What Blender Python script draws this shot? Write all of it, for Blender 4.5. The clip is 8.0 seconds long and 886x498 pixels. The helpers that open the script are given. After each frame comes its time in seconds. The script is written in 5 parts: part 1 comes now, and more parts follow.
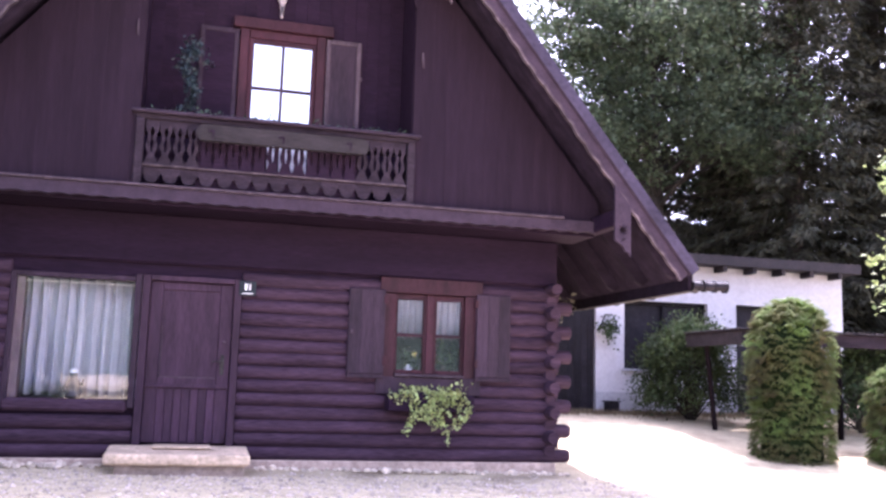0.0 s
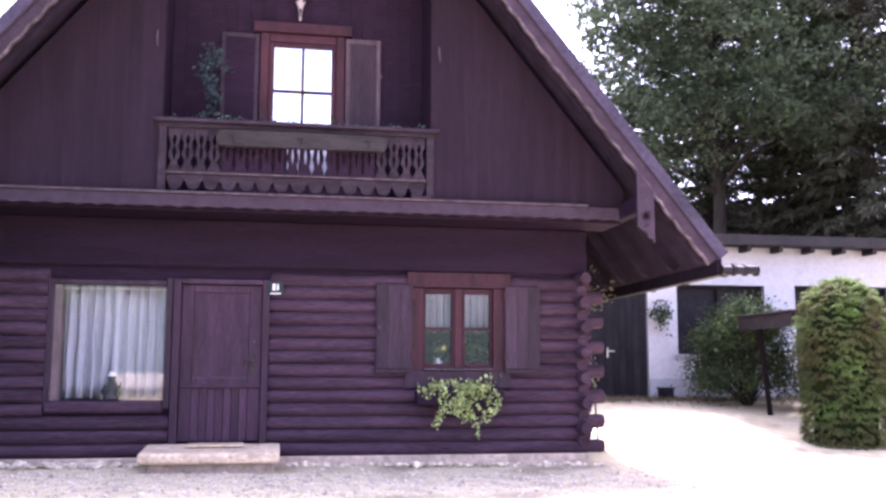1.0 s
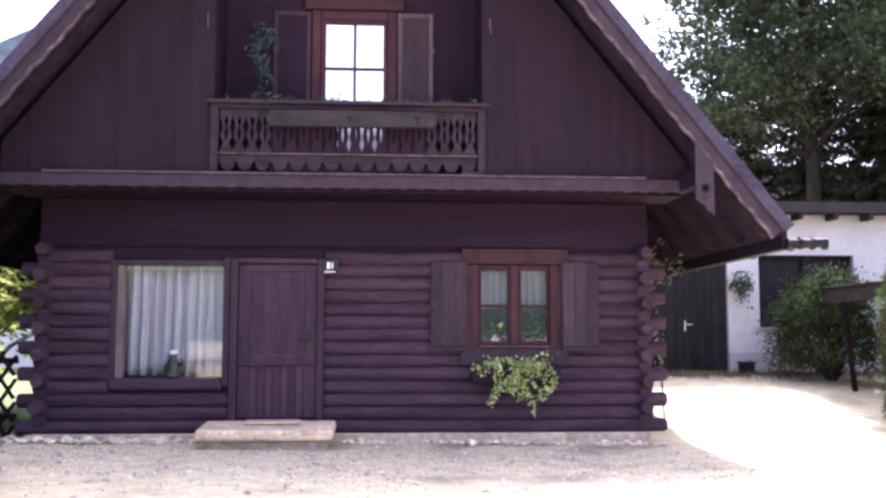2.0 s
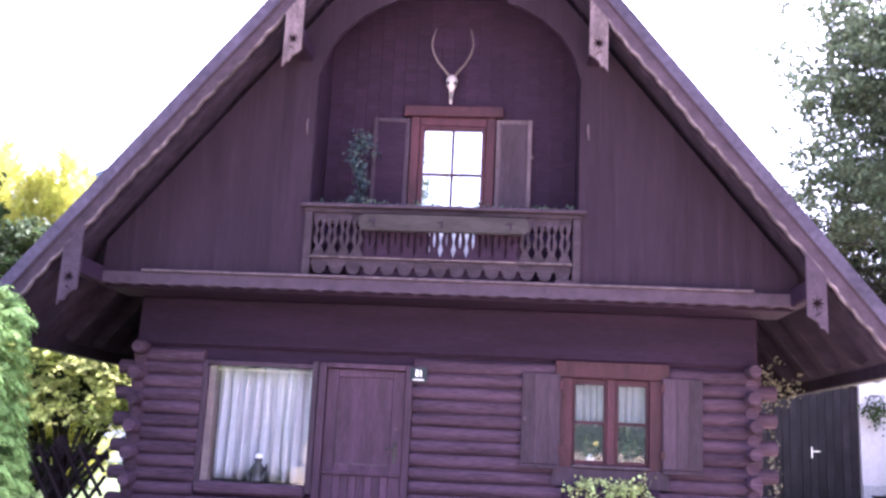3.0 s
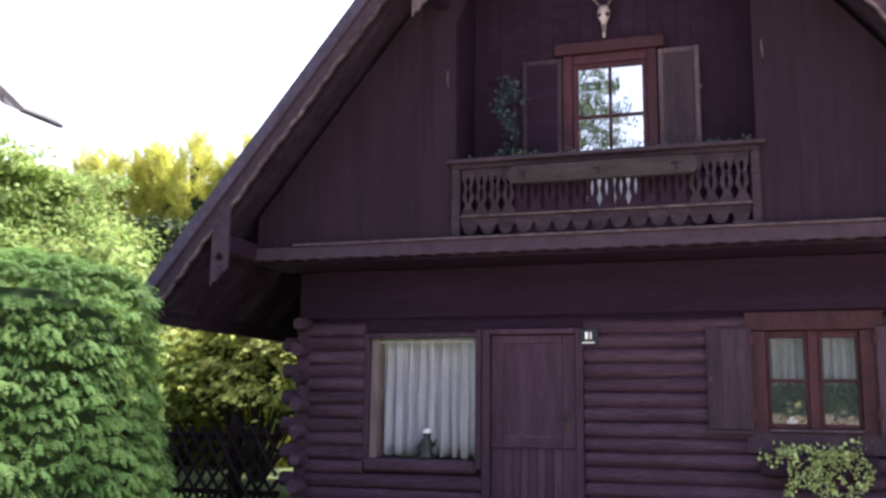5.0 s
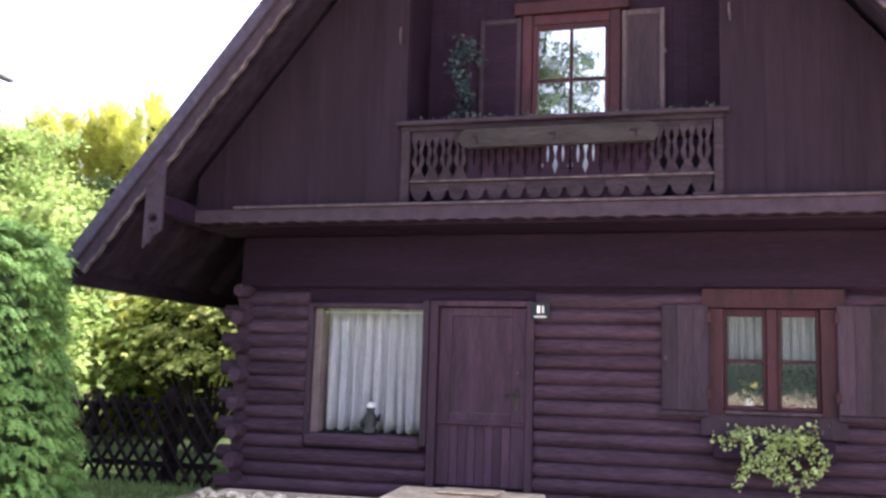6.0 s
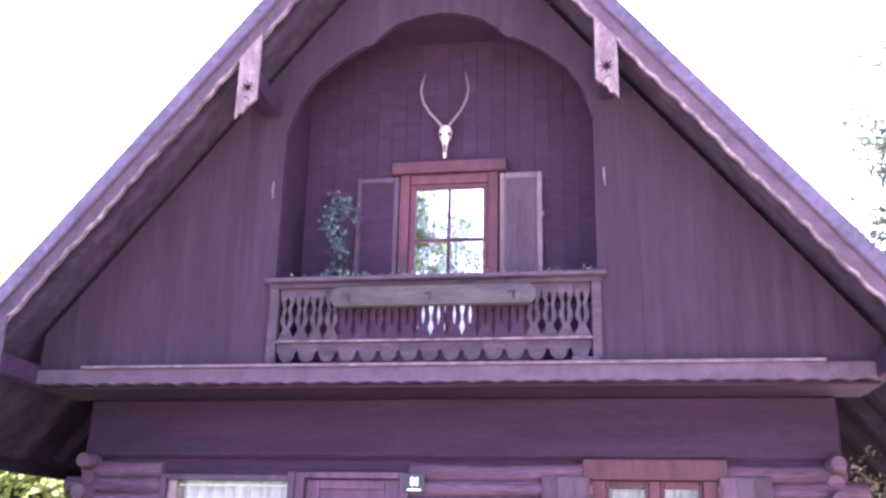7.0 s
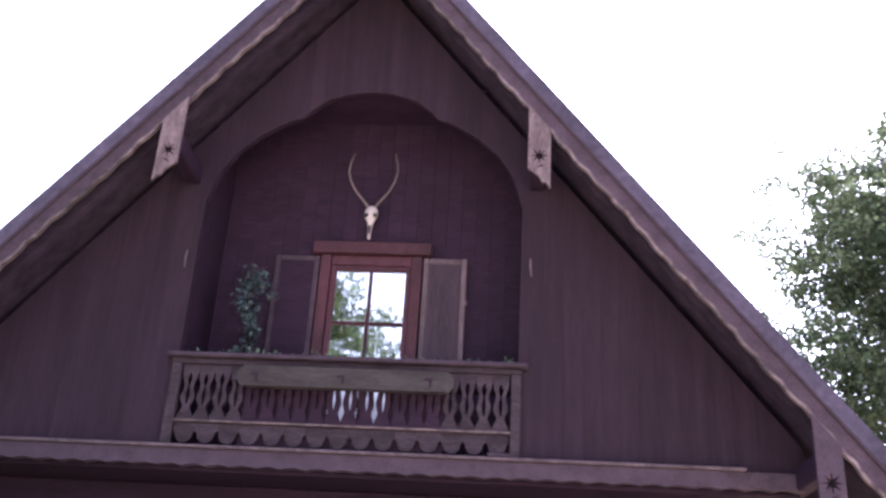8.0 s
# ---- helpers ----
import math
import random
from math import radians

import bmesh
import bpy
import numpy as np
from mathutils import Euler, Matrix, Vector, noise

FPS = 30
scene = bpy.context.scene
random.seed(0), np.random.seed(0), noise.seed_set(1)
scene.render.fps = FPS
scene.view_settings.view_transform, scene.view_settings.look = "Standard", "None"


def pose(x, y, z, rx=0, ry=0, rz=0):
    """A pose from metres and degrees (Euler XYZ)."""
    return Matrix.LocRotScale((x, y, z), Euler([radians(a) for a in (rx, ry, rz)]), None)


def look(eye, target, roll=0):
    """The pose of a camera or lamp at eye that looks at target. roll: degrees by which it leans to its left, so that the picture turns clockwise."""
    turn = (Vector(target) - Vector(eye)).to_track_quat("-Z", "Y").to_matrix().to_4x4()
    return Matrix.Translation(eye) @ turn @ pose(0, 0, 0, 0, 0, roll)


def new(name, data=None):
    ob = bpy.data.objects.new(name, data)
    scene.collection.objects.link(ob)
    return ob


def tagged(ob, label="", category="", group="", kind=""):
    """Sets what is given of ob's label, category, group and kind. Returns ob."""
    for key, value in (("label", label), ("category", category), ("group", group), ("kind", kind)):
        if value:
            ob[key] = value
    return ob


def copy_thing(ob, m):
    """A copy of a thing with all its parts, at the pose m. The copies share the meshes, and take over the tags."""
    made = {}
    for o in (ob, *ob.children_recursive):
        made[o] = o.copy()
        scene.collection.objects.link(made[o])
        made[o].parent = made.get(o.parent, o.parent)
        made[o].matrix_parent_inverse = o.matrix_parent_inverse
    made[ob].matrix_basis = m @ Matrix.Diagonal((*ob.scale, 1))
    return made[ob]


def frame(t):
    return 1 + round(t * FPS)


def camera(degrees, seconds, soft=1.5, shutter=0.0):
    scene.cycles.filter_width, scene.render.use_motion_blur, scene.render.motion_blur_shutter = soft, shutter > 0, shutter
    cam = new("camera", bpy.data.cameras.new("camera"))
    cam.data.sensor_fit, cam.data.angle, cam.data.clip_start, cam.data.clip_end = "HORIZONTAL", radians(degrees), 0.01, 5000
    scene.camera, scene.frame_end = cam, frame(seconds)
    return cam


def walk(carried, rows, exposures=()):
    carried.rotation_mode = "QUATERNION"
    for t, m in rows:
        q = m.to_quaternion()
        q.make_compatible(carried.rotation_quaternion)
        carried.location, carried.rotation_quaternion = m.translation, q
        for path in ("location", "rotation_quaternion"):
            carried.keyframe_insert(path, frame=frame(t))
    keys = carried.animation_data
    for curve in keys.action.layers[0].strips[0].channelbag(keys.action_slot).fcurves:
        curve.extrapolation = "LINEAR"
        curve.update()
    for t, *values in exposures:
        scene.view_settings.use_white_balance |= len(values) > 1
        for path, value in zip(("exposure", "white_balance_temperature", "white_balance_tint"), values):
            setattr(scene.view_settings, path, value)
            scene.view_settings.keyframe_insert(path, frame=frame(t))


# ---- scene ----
cam = camera(49.7, 8.0, soft=2.7)
PATH = [
    (0, (-0.575, -11.663, 1.054), (-0.074, -9.746, 1.331), 1.8),
    (0.5, (-0.218, -11.813, 1.077), (0.204, -9.875, 1.332), 0.6),
    (1, (0.122, -11.839, 1.109), (0.455, -9.883, 1.362), 0.2),
    (2.3, (0.862, -11.701, 1.254), (0.912, -9.71, 1.431), 0.4),
    (2.5, (0.962, -11.636, 1.262), (0.957, -9.649, 1.489), 0.8),
    (3, (1.195, -11.436, 1.277), (1.038, -9.483, 1.681), 2.8),
    (3.5, (1.392, -11.344, 1.276), (1.074, -9.418, 1.712), 2.8),
    (4, (1.554, -11.181, 1.272), (1.07, -9.281, 1.669), 1.5),
    (4.5, (1.651, -10.802, 1.294), (1.083, -8.931, 1.717), 1.2),
    (4.7, (1.68, -10.65, 1.3), (1.091, -8.78, 1.696), 0.6),
    (5.8, (1.841, -9.966, 1.334), (1.207, -8.081, 1.559), 1.5),
    (6, (1.862, -9.864, 1.337), (1.305, -7.963, 1.612), 1.8),
    (6.5, (1.892, -9.625, 1.355), (1.512, -7.699, 1.737), 1.5),
    (7, (1.892, -9.365, 1.391), (1.57, -7.49, 2.011), 1.3),
    (7.5, (1.87, -9.193, 1.393), (1.619, -7.377, 2.193), 1.9),
    (8, (1.842, -9.005, 1.373), (1.685, -7.187, 2.192), 3.5),
]
EXPOSURE = [(0, 2.83, 5560, 40), (1, 2.9, 5560, 39), (2.3, 2.55, 5740, 29), (2.5, 2.85, 5560, 35), (3, 3.46, 5440, 41), (3.5, 3.4, 5400, 41), (4, 2.28, 5640, 30),
            (4.5, 2.05, 5840, 25), (5.8, 2.47, 5940, 20), (6, 2.6, 5940, 20), (6.5, 3.68, 5380, 40), (7, 4.2, 5340, 46), (7.5, 3.33, 5740, 32), (8, 2.78, 5760, 28)]
walk(cam, [(t, look(e, g, r)) for t, e, g, r in PATH], EXPOSURE)

# ---- world, sun, exposure ----
world = bpy.data.worlds.new("world")
scene.world = world
world.use_nodes = True
wn = world.node_tree
sky = wn.nodes.new("ShaderNodeTexSky")
sky.sky_type = "NISHITA"
sky.sun_disc = False
sky.sun_elevation = radians(59)
sky.sun_rotation = radians(35)
sky.air_density, sky.dust_density, sky.ozone_density = 1.0, 4.0, 1.0
haze = wn.nodes.new("ShaderNodeHueSaturation")      # a pale, hazy summer sky
haze.inputs["Saturation"].default_value = 0.5
wn.links.new(sky.outputs[0], haze.inputs["Color"])
wn.links.new(haze.outputs[0], wn.nodes["Background"].inputs[0])
wn.nodes["Background"].inputs[1].default_value = 0.15
sun = new("sun", bpy.data.lights.new("sun", "SUN"))
sun.data.energy, sun.data.angle, sun.data.color = 3.2, radians(0.6), (1.0, 0.93, 0.82)
sun.matrix_world = look((0, 0, 0), (-0.31, -0.436, -0.9))

# ---- small helpers ----
rng = np.random.default_rng(7)
AX, RZ, RS = 0.27, 8.695, 1.245       # roof axis, ridge height, slope


def ground_z(x, y):
    xx = np.clip(x, -5.0, 5.0)
    s = np.clip((np.asarray(y, float) + 1.0) / 7.0, 0, 1)
    w = np.clip((np.asarray(x, float) + 3.0) / 6.0, 0, 1)
    return -0.03 - 0.013 * xx + 0.66 * s * s * (3 - 2 * s) * w


def thing(name, loc, label, category, group="", kind=""):
    ob = new(name)
    ob.empty_display_size = 0.2
    ob.matrix_basis = Matrix.Translation(loc)
    return tagged(ob, label, category, group, kind)


def attach(ob, parent):
    ob.parent = parent
    if parent is not None and parent.type == "EMPTY":
        ob.matrix_parent_inverse = parent.matrix_basis.inverted()
    return ob


def part(name, bm, material, parent=None, label="", smooth=False):
    """Links a bmesh as one mesh object, under a thing or a part."""
    if isinstance(bm, bmesh.types.BMesh):
        me = bpy.data.meshes.new(name)
        bmesh.ops.recalc_face_normals(bm, faces=bm.faces[:])
        bm.to_mesh(me)
        bm.free()
    else:
        me = bm
    if smooth:
        me.polygons.foreach_set("use_smooth", [True] * len(me.polygons))
    if material is not None and not me.materials:
        me.materials.append(material)
    ob = new(name, me)
    if parent is not None:
        attach(ob, parent)
    if label:
        ob["label"] = label
    return ob


def piece(name, me, parent, loc, rot=(0, 0, 0), scale=(1, 1, 1)):
    """One of many alike pieces, on shared mesh data."""
    ob = new(name, me)
    attach(ob, parent)
    ob.location, ob.rotation_euler, ob.scale = loc, rot, scale
    return ob


def box(x0, x1, y0, y1, z0, z1, bev=0.0, bm=None, seg=1):
    bm = bm or bmesh.new()
    m = Matrix.LocRotScale(((x0 + x1) / 2, (y0 + y1) / 2, (z0 + z1) / 2), None, (x1 - x0, y1 - y0, z1 - z0))
    r = bmesh.ops.create_cube(bm, size=1, matrix=m)
    if bev:
        es = list({e for v in r["verts"] for e in v.link_edges})
        bmesh.ops.bevel(bm, geom=es, offset=bev, segments=seg, affect="EDGES", profile=0.5)
    return bm


def slab(points, y0, y1, bm=None, holes=()):
    """A board cut to an outline in x and z, from y0 to y1 thick."""
    bm = bm or bmesh.new()
    edges = []
    for loop in (points, *holes):
        vs = [bm.verts.new((x, y0, z)) for x, z in loop]
        edges += [bm.edges.new((vs[i], vs[(i + 1) % len(vs)])) for i in range(len(vs))]
    if holes:
        fs = [f for f in bmesh.ops.triangle_fill(bm, use_beauty=True, use_dissolve=False, edges=edges)["geom"] if isinstance(f, bmesh.types.BMFace)]
    else:
        fs = bmesh.ops.contextual_create(bm, geom=edges)["faces"]
    ex = bmesh.ops.extrude_face_region(bm, geom=fs)["geom"]
    bmesh.ops.translate(bm, vec=(0, y1 - y0, 0), verts=[v for v in ex if isinstance(v, bmesh.types.BMVert)])
    return bm


def tube(points, radii, sides=8, bm=None):
    """A tapered round run through points."""
    bm = bm or bmesh.new()
    rings = []
    pts = [Vector(p) for p in points]
    for i, p in enumerate(pts):
        d = (pts[min(i + 1, len(pts) - 1)] - pts[max(i - 1, 0)]).normalized()
        a = d.orthogonal().normalized() if i == 0 else (a - d * a.dot(d)).normalized()
        b = d.cross(a)
        rings.append([bm.verts.new(p + radii[i] * (math.cos(2 * math.pi * k / sides) * a + math.sin(2 * math.pi * k / sides) * b)) for k in range(sides)])
    for r0, r1 in zip(rings, rings[1:]):
        for k in range(sides):
            bm.faces.new((r0[k], r0[(k + 1) % sides], r1[(k + 1) % sides], r1[k]))
    bm.faces.new(rings[0][::-1])
    bm.faces.new(rings[-1])
    return bm


def lathe(profile, sides=16, at=(0, 0, 0), bm=None):
    bm = bm or bmesh.new()
    rings = [[bm.verts.new((at[0] + r * math.cos(2 * math.pi * k / sides), at[1] + r * math.sin(2 * math.pi * k / sides), at[2] + z)) for k in range(sides)] for r, z in profile]
    for r0, r1 in zip(rings, rings[1:]):
        for k in range(sides):
            bm.faces.new((r0[k], r0[(k + 1) % sides], r1[(k + 1) % sides], r1[k]))
    bm.faces.new(rings[0][::-1])
    bm.faces.new(rings[-1])
    return bm


def quads_mesh(name, V):
    """A mesh of loose quads from an (n, 4, 3) array."""
    n = len(V)
    me = bpy.data.meshes.new(name)
    me.vertices.add(4 * n)
    me.vertices.foreach_set("co", np.ascontiguousarray(V, dtype=np.float32).ravel())
    me.loops.add(4 * n)
    me.loops.foreach_set("vertex_index", np.arange(4 * n, dtype=np.int32))
    me.polygons.add(n)
    me.polygons.foreach_set("loop_start", np.arange(0, 4 * n, 4, dtype=np.int32))
    me.update(calc_edges=True)
    me.validate()
    return me


def unit(a):
    return a / np.maximum(np.linalg.norm(a, axis=-1, keepdims=True), 1e-9)


def leaf_quads(C, D, N, L, W, bend=0.12):
    """Leaves as bent diamonds: base C, way D, normal N, length L, width W."""
    S = unit(np.cross(D, N))
    N = np.cross(S, D)
    L, W = np.broadcast_to(L, len(C))[:, None], np.broadcast_to(W, len(C))[:, None]
    mid = C + 0.45 * L * D + bend * L * N
    return np.stack([C, mid + 0.5 * W * S, C + L * D, mid - 0.5 * W * S], axis=1)


def sphere_dirs(n):
    return unit(rng.normal(size=(n, 3)))


# ---- materials ----
def mat(name, c1, c2, scale=5.0, stretch=(1, 1, 1), rough=0.75, bump=0.25, metal=0.0, spec=0.4, rand=0.25, fine=9.0, c3=None, translucent=0.0, island=False, stain=0.35):
    m = bpy.data.materials.new(name)
    m.use_nodes = True
    nt, N = m.node_tree, m.node_tree.nodes
    p = N["Principled BSDF"]
    geo = N.new("ShaderNodeNewGeometry")
    mp = N.new("ShaderNodeMapping")
    mp.inputs["Scale"].default_value = stretch
    nt.links.new(geo.outputs["Position"], mp.inputs["Vector"])
    info = N.new("ShaderNodeObjectInfo")
    pick = geo.outputs["Random Per Island"] if island else info.outputs["Random"]
    off = N.new("ShaderNodeVectorMath")
    off.operation = "SCALE"
    off.inputs[0].default_value = (13.1, 7.7, 5.3)
    nt.links.new(info.outputs["Random"], off.inputs["Scale"])
    nt.links.new(off.outputs[0], mp.inputs["Location"])
    big, small = N.new("ShaderNodeTexNoise"), N.new("ShaderNodeTexNoise")
    for tex, s, d in ((big, scale * 0.35, 3), (small, scale * fine / 3, 8)):
        tex.inputs["Scale"].default_value, tex.inputs["Detail"].default_value, tex.inputs["Roughness"].default_value = s, d, 0.62
        nt.links.new(mp.outputs[0], tex.inputs["Vector"])
    ramp = N.new("ShaderNodeValToRGB")
    ramp.color_ramp.elements[0].position, ramp.color_ramp.elements[1].position = 0.32, 0.68
    ramp.color_ramp.elements[0].color, ramp.color_ramp.elements[1].color = (*c1, 1), (*c2, 1)
    if c3:
        e = ramp.color_ramp.elements.new(0.5)
        e.color = (*c3, 1)
    nt.links.new(small.outputs["Fac"], ramp.inputs[0])
    # large soft stains and a per-piece shift of value
    val = N.new("ShaderNodeMapRange")
    val.inputs["From Min"].default_value, val.inputs["From Max"].default_value = 0.3, 0.7
    val.inputs["To Min"].default_value, val.inputs["To Max"].default_value = 1 - stain, 1 + stain
    nt.links.new(big.outputs["Fac"], val.inputs["Value"])
    ran = N.new("ShaderNodeMapRange")
    ran.inputs["To Min"].default_value, ran.inputs["To Max"].default_value = 1 - rand, 1 + rand
    nt.links.new(pick, ran.inputs["Value"])
    mul = N.new("ShaderNodeMath")
    mul.operation = "MULTIPLY"
    nt.links.new(val.outputs[0], mul.inputs[0])
    nt.links.new(ran.outputs[0], mul.inputs[1])
    hsv = N.new("ShaderNodeHueSaturation")
    nt.links.new(ramp.outputs[0], hsv.inputs["Color"])
    nt.links.new(mul.outputs[0], hsv.inputs["Value"])
    if translucent:
        hue = N.new("ShaderNodeMapRange")
        hue.inputs["To Min"].default_value, hue.inputs["To Max"].default_value = 0.475, 0.515
        nt.links.new(pick, hue.inputs["Value"])
        nt.links.new(hue.outputs[0], hsv.inputs["Hue"])
    nt.links.new(hsv.outputs[0], p.inputs["Base Color"])
    p.inputs["Roughness"].default_value, p.inputs["Metallic"].default_value = rough, metal
    p.inputs["Specular IOR Level"].default_value = spec
    if bump:
        b = N.new("ShaderNodeBump")
        b.inputs["Strength"].default_value, b.inputs["Distance"].default_value = bump, 0.02
        nt.links.new(small.outputs["Fac"], b.inputs["Height"])
        nt.links.new(b.outputs[0], p.inputs["Normal"])
    if translucent:
        tr, mix = N.new("ShaderNodeBsdfTranslucent"), N.new("ShaderNodeMixShader")
        nt.links.new(hsv.outputs[0], tr.inputs["Color"])
        mix.inputs[0].default_value = translucent
        nt.links.new(p.outputs[0], mix.inputs[1])
        nt.links.new(tr.outputs[0], mix.inputs[2])
        nt.links.new(mix.outputs[0], N["Material Output"].inputs[0])
    return m


LOG = mat("log_wood", (0.0233, 0.0130, 0.0215), (0.0647, 0.0379, 0.0570), 5, (0.5, 5, 5), 0.8, 0.35, rand=0.2, spec=0.1)
PLANK = mat("plank_wood", (0.0146, 0.0086, 0.0150), (0.0209, 0.0124, 0.0215), 4, (6, 6, 0.4), 0.85, 0.08, rand=0.05, spec=0.1, stain=0.22)
# near-black wood; also stands in for shade in recesses and under overhangs
DARK = mat("dark_shaded_wood", (0.0104, 0.0051, 0.0121), (0.0216, 0.0105, 0.0238), 4, (0.6, 5, 5), 0.75, 0.3, spec=0.1, rand=0.07, stain=0.22)
TRIM = mat("weathered_trim", (0.0287, 0.0197, 0.0290), (0.0427, 0.0297, 0.0442), 9, (2, 2, 2), 0.8, 0.12, rand=0.12, spec=0.1, stain=0.25)
# even dark wood for the roof slab, rafters and eaves boards
EAVES_WOOD = mat("soffit_wood", (0.0155, 0.0107, 0.0176), (0.0209, 0.0145, 0.0238), 5, (0.6, 4, 4), 0.85, 0.2, spec=0.05)
DRYGRASS = mat("dry_grass_blade", (0.14, 0.105, 0.06), (0.26, 0.21, 0.12), 4, (1, 1, 1), 0.8, 0.0, translucent=0.2, island=True, rand=0.3)
BARE_EDGE = mat("bare_wood_edge", (0.030, 0.021, 0.027), (0.125, 0.097, 0.105), 3, (1, 1, 1), 0.85, 0.3, spec=0.1, stain=0.55)
BRACKET = mat("pale_bracket", (0.0477, 0.0341, 0.0381), (0.1023, 0.0773, 0.0895), 8, (3, 3, 0.8), 0.8, 0.3, spec=0.1)
VERGE = mat("verge_cap", (0.0284, 0.0226, 0.0378), (0.0497, 0.0407, 0.0661), 5, (1, 1, 1), 0.5, 0.04, spec=0.1)
RAIL = mat("rail_wood", (0.0173, 0.0118, 0.0167), (0.0369, 0.0262, 0.0365), 7, (1, 4, 4), 0.78, 0.3, rand=0.12, spec=0.1)
PLANTER = mat("planter_wood", (0.0239, 0.0203, 0.0214), (0.0404, 0.0344, 0.0375), 6, (0.8, 4, 4), 0.8, 0.3, spec=0.1)
REDWOOD = mat("red_window_wood", (0.0234, 0.0067, 0.0104), (0.0431, 0.0133, 0.0209), 6, (3, 3, 0.8), 0.55, 0.2, spec=0.18)
SHUTTER = mat("shutter_wood", (0.0216, 0.0126, 0.0205), (0.0407, 0.0243, 0.0386), 5, (4, 4, 0.5), 0.65, 0.25, spec=0.18)
SHUTTER_EDGE = mat("shutter_edge", (0.0571, 0.0403, 0.0500), (0.0952, 0.0716, 0.0889), 6, (3, 3, 0.8), 0.7, 0.2, spec=0.1)
DOOR = mat("door_wood", (0.0264, 0.0129, 0.0238), (0.0491, 0.0249, 0.0444), 5, (4, 4, 0.5), 0.6, 0.25, spec=0.18)
SHINGLE = mat("roof_shingle", (0.10, 0.075, 0.07), (0.22, 0.18, 0.17), 6, (1, 1, 1), 0.85, 0.4, island=True, rand=0.3)
STONE = mat("base_stone", (0.3821, 0.3107, 0.2384), (0.7505, 0.6473, 0.4976), 9, (1, 1, 1), 0.85, 0.5, rand=0.25)
PEBBLE = mat("pebble", (0.3000, 0.2470, 0.1978), (0.6200, 0.5320, 0.4472), 12, (1, 1, 1), 0.9, 0.2, island=True, rand=0.4)
STEP = mat("step_stone", (0.4177, 0.3157, 0.2087), (0.7240, 0.5585, 0.3974), 7, (1, 1, 1), 0.85, 0.4, rand=0.1)
CONCRETE = mat("plinth_concrete", (0.2444, 0.1826, 0.1440), (0.4105, 0.3196, 0.2560), 6, (1, 1, 1), 0.9, 0.4)
PLASTER = mat("white_plaster", (0.4431, 0.4352, 0.4510), (0.5380, 0.5301, 0.5459), 5, (1, 1, 1), 0.85, 0.1, stain=0.06, rand=0.02)
GREYBASE = mat("grey_plinth", (0.38, 0.38, 0.40), (0.5, 0.5, 0.52), 6, (1, 1, 1), 0.9, 0.2, stain=0.1)
BLACKISH = mat("dark_paint", (0.0108, 0.0096, 0.0120), (0.0210, 0.0180, 0.0216), 6, (1, 1, 1), 0.5, 0.1, spec=0.1)
IRON = mat("dark_iron", (0.0180, 0.0180, 0.0192), (0.0420, 0.0390, 0.0390), 12, (1, 1, 1), 0.45, 0.15, metal=0.8)
STEEL = mat("bright_metal", (0.45, 0.44, 0.43), (0.62, 0.61, 0.6), 14, (1, 1, 1), 0.35, 0.05, metal=0.9)
ENAMEL = mat("blue_enamel", (0.012, 0.017, 0.022), (0.018, 0.024, 0.030), 10, (1, 1, 1), 0.4, 0.02, spec=0.15)
WHITE = mat("white_paint", (0.72, 0.72, 0.7), (0.8, 0.8, 0.78), 8, (1, 1, 1), 0.6, 0.05, stain=0.08)
BONE = mat("bone", (0.1774, 0.1467, 0.1510), (0.2515, 0.2171, 0.2335), 18, (1, 1, 1), 0.6, 0.3)
ANTLER = mat("antler", (0.0702, 0.0508, 0.0522), (0.1242, 0.0964, 0.1013), 20, (1, 1, 1), 0.6, 0.3)
FIGURE = mat("dark_ceramic", (0.0120, 0.0120, 0.0140), (0.0360, 0.0340, 0.0360), 20, (1, 1, 1), 0.4, 0.1)
BARK = mat("bark", (0.0147, 0.0118, 0.0101), (0.0420, 0.0336, 0.0273), 8, (3, 3, 0.6), 0.9, 0.6)
FENCE = mat("fence_wood", (0.0077, 0.0054, 0.0063), (0.0150, 0.0108, 0.0120), 7, (2, 2, 2), 0.95, 0.3, spec=0.03)
ROOFDARK = mat("dark_roof", (0.0113, 0.0084, 0.0095), (0.0248, 0.0189, 0.0203), 6, (1, 1, 1), 0.8, 0.3)
SOFFIT = mat("white_soffit", (0.1000, 0.0930, 0.1000), (0.1250, 0.1170, 0.1250), 4, (4, 0.5, 1), 0.7, 0.1)
THUJA = mat("thuja_leaf", (0.0602, 0.1307, 0.0351), (0.1689, 0.2930, 0.0845), 2, (1, 1, 1), 0.75, 0.0, translucent=0.35, island=True, rand=0.15, fine=3, spec=0.12)
THUJA_MIX = mat("sunburnt_thuja_leaf", (0.0990, 0.0770, 0.0333), (0.1440, 0.2475, 0.0617), 1.6, (1, 1, 1), 0.75, 0.0, translucent=0.4, island=True, rand=0.3, fine=3, c3=(0.10, 0.12, 0.042), spec=0.12)
THUJA_Y = mat("golden_thuja_leaf", (0.2992, 0.3227, 0.0528), (0.5456, 0.5533, 0.1122), 3, (1, 1, 1), 0.75, 0.0, translucent=0.45, island=True, rand=0.3, fine=3, spec=0.12)
# near-black green: deep shade inside the hedges, put into the colour
SHADED_TWIGS = mat("inner_twig_shade", (0.008, 0.016, 0.006), (0.022, 0.036, 0.014), 9, (1, 1, 1), 0.9, 0.4, spec=0.05)
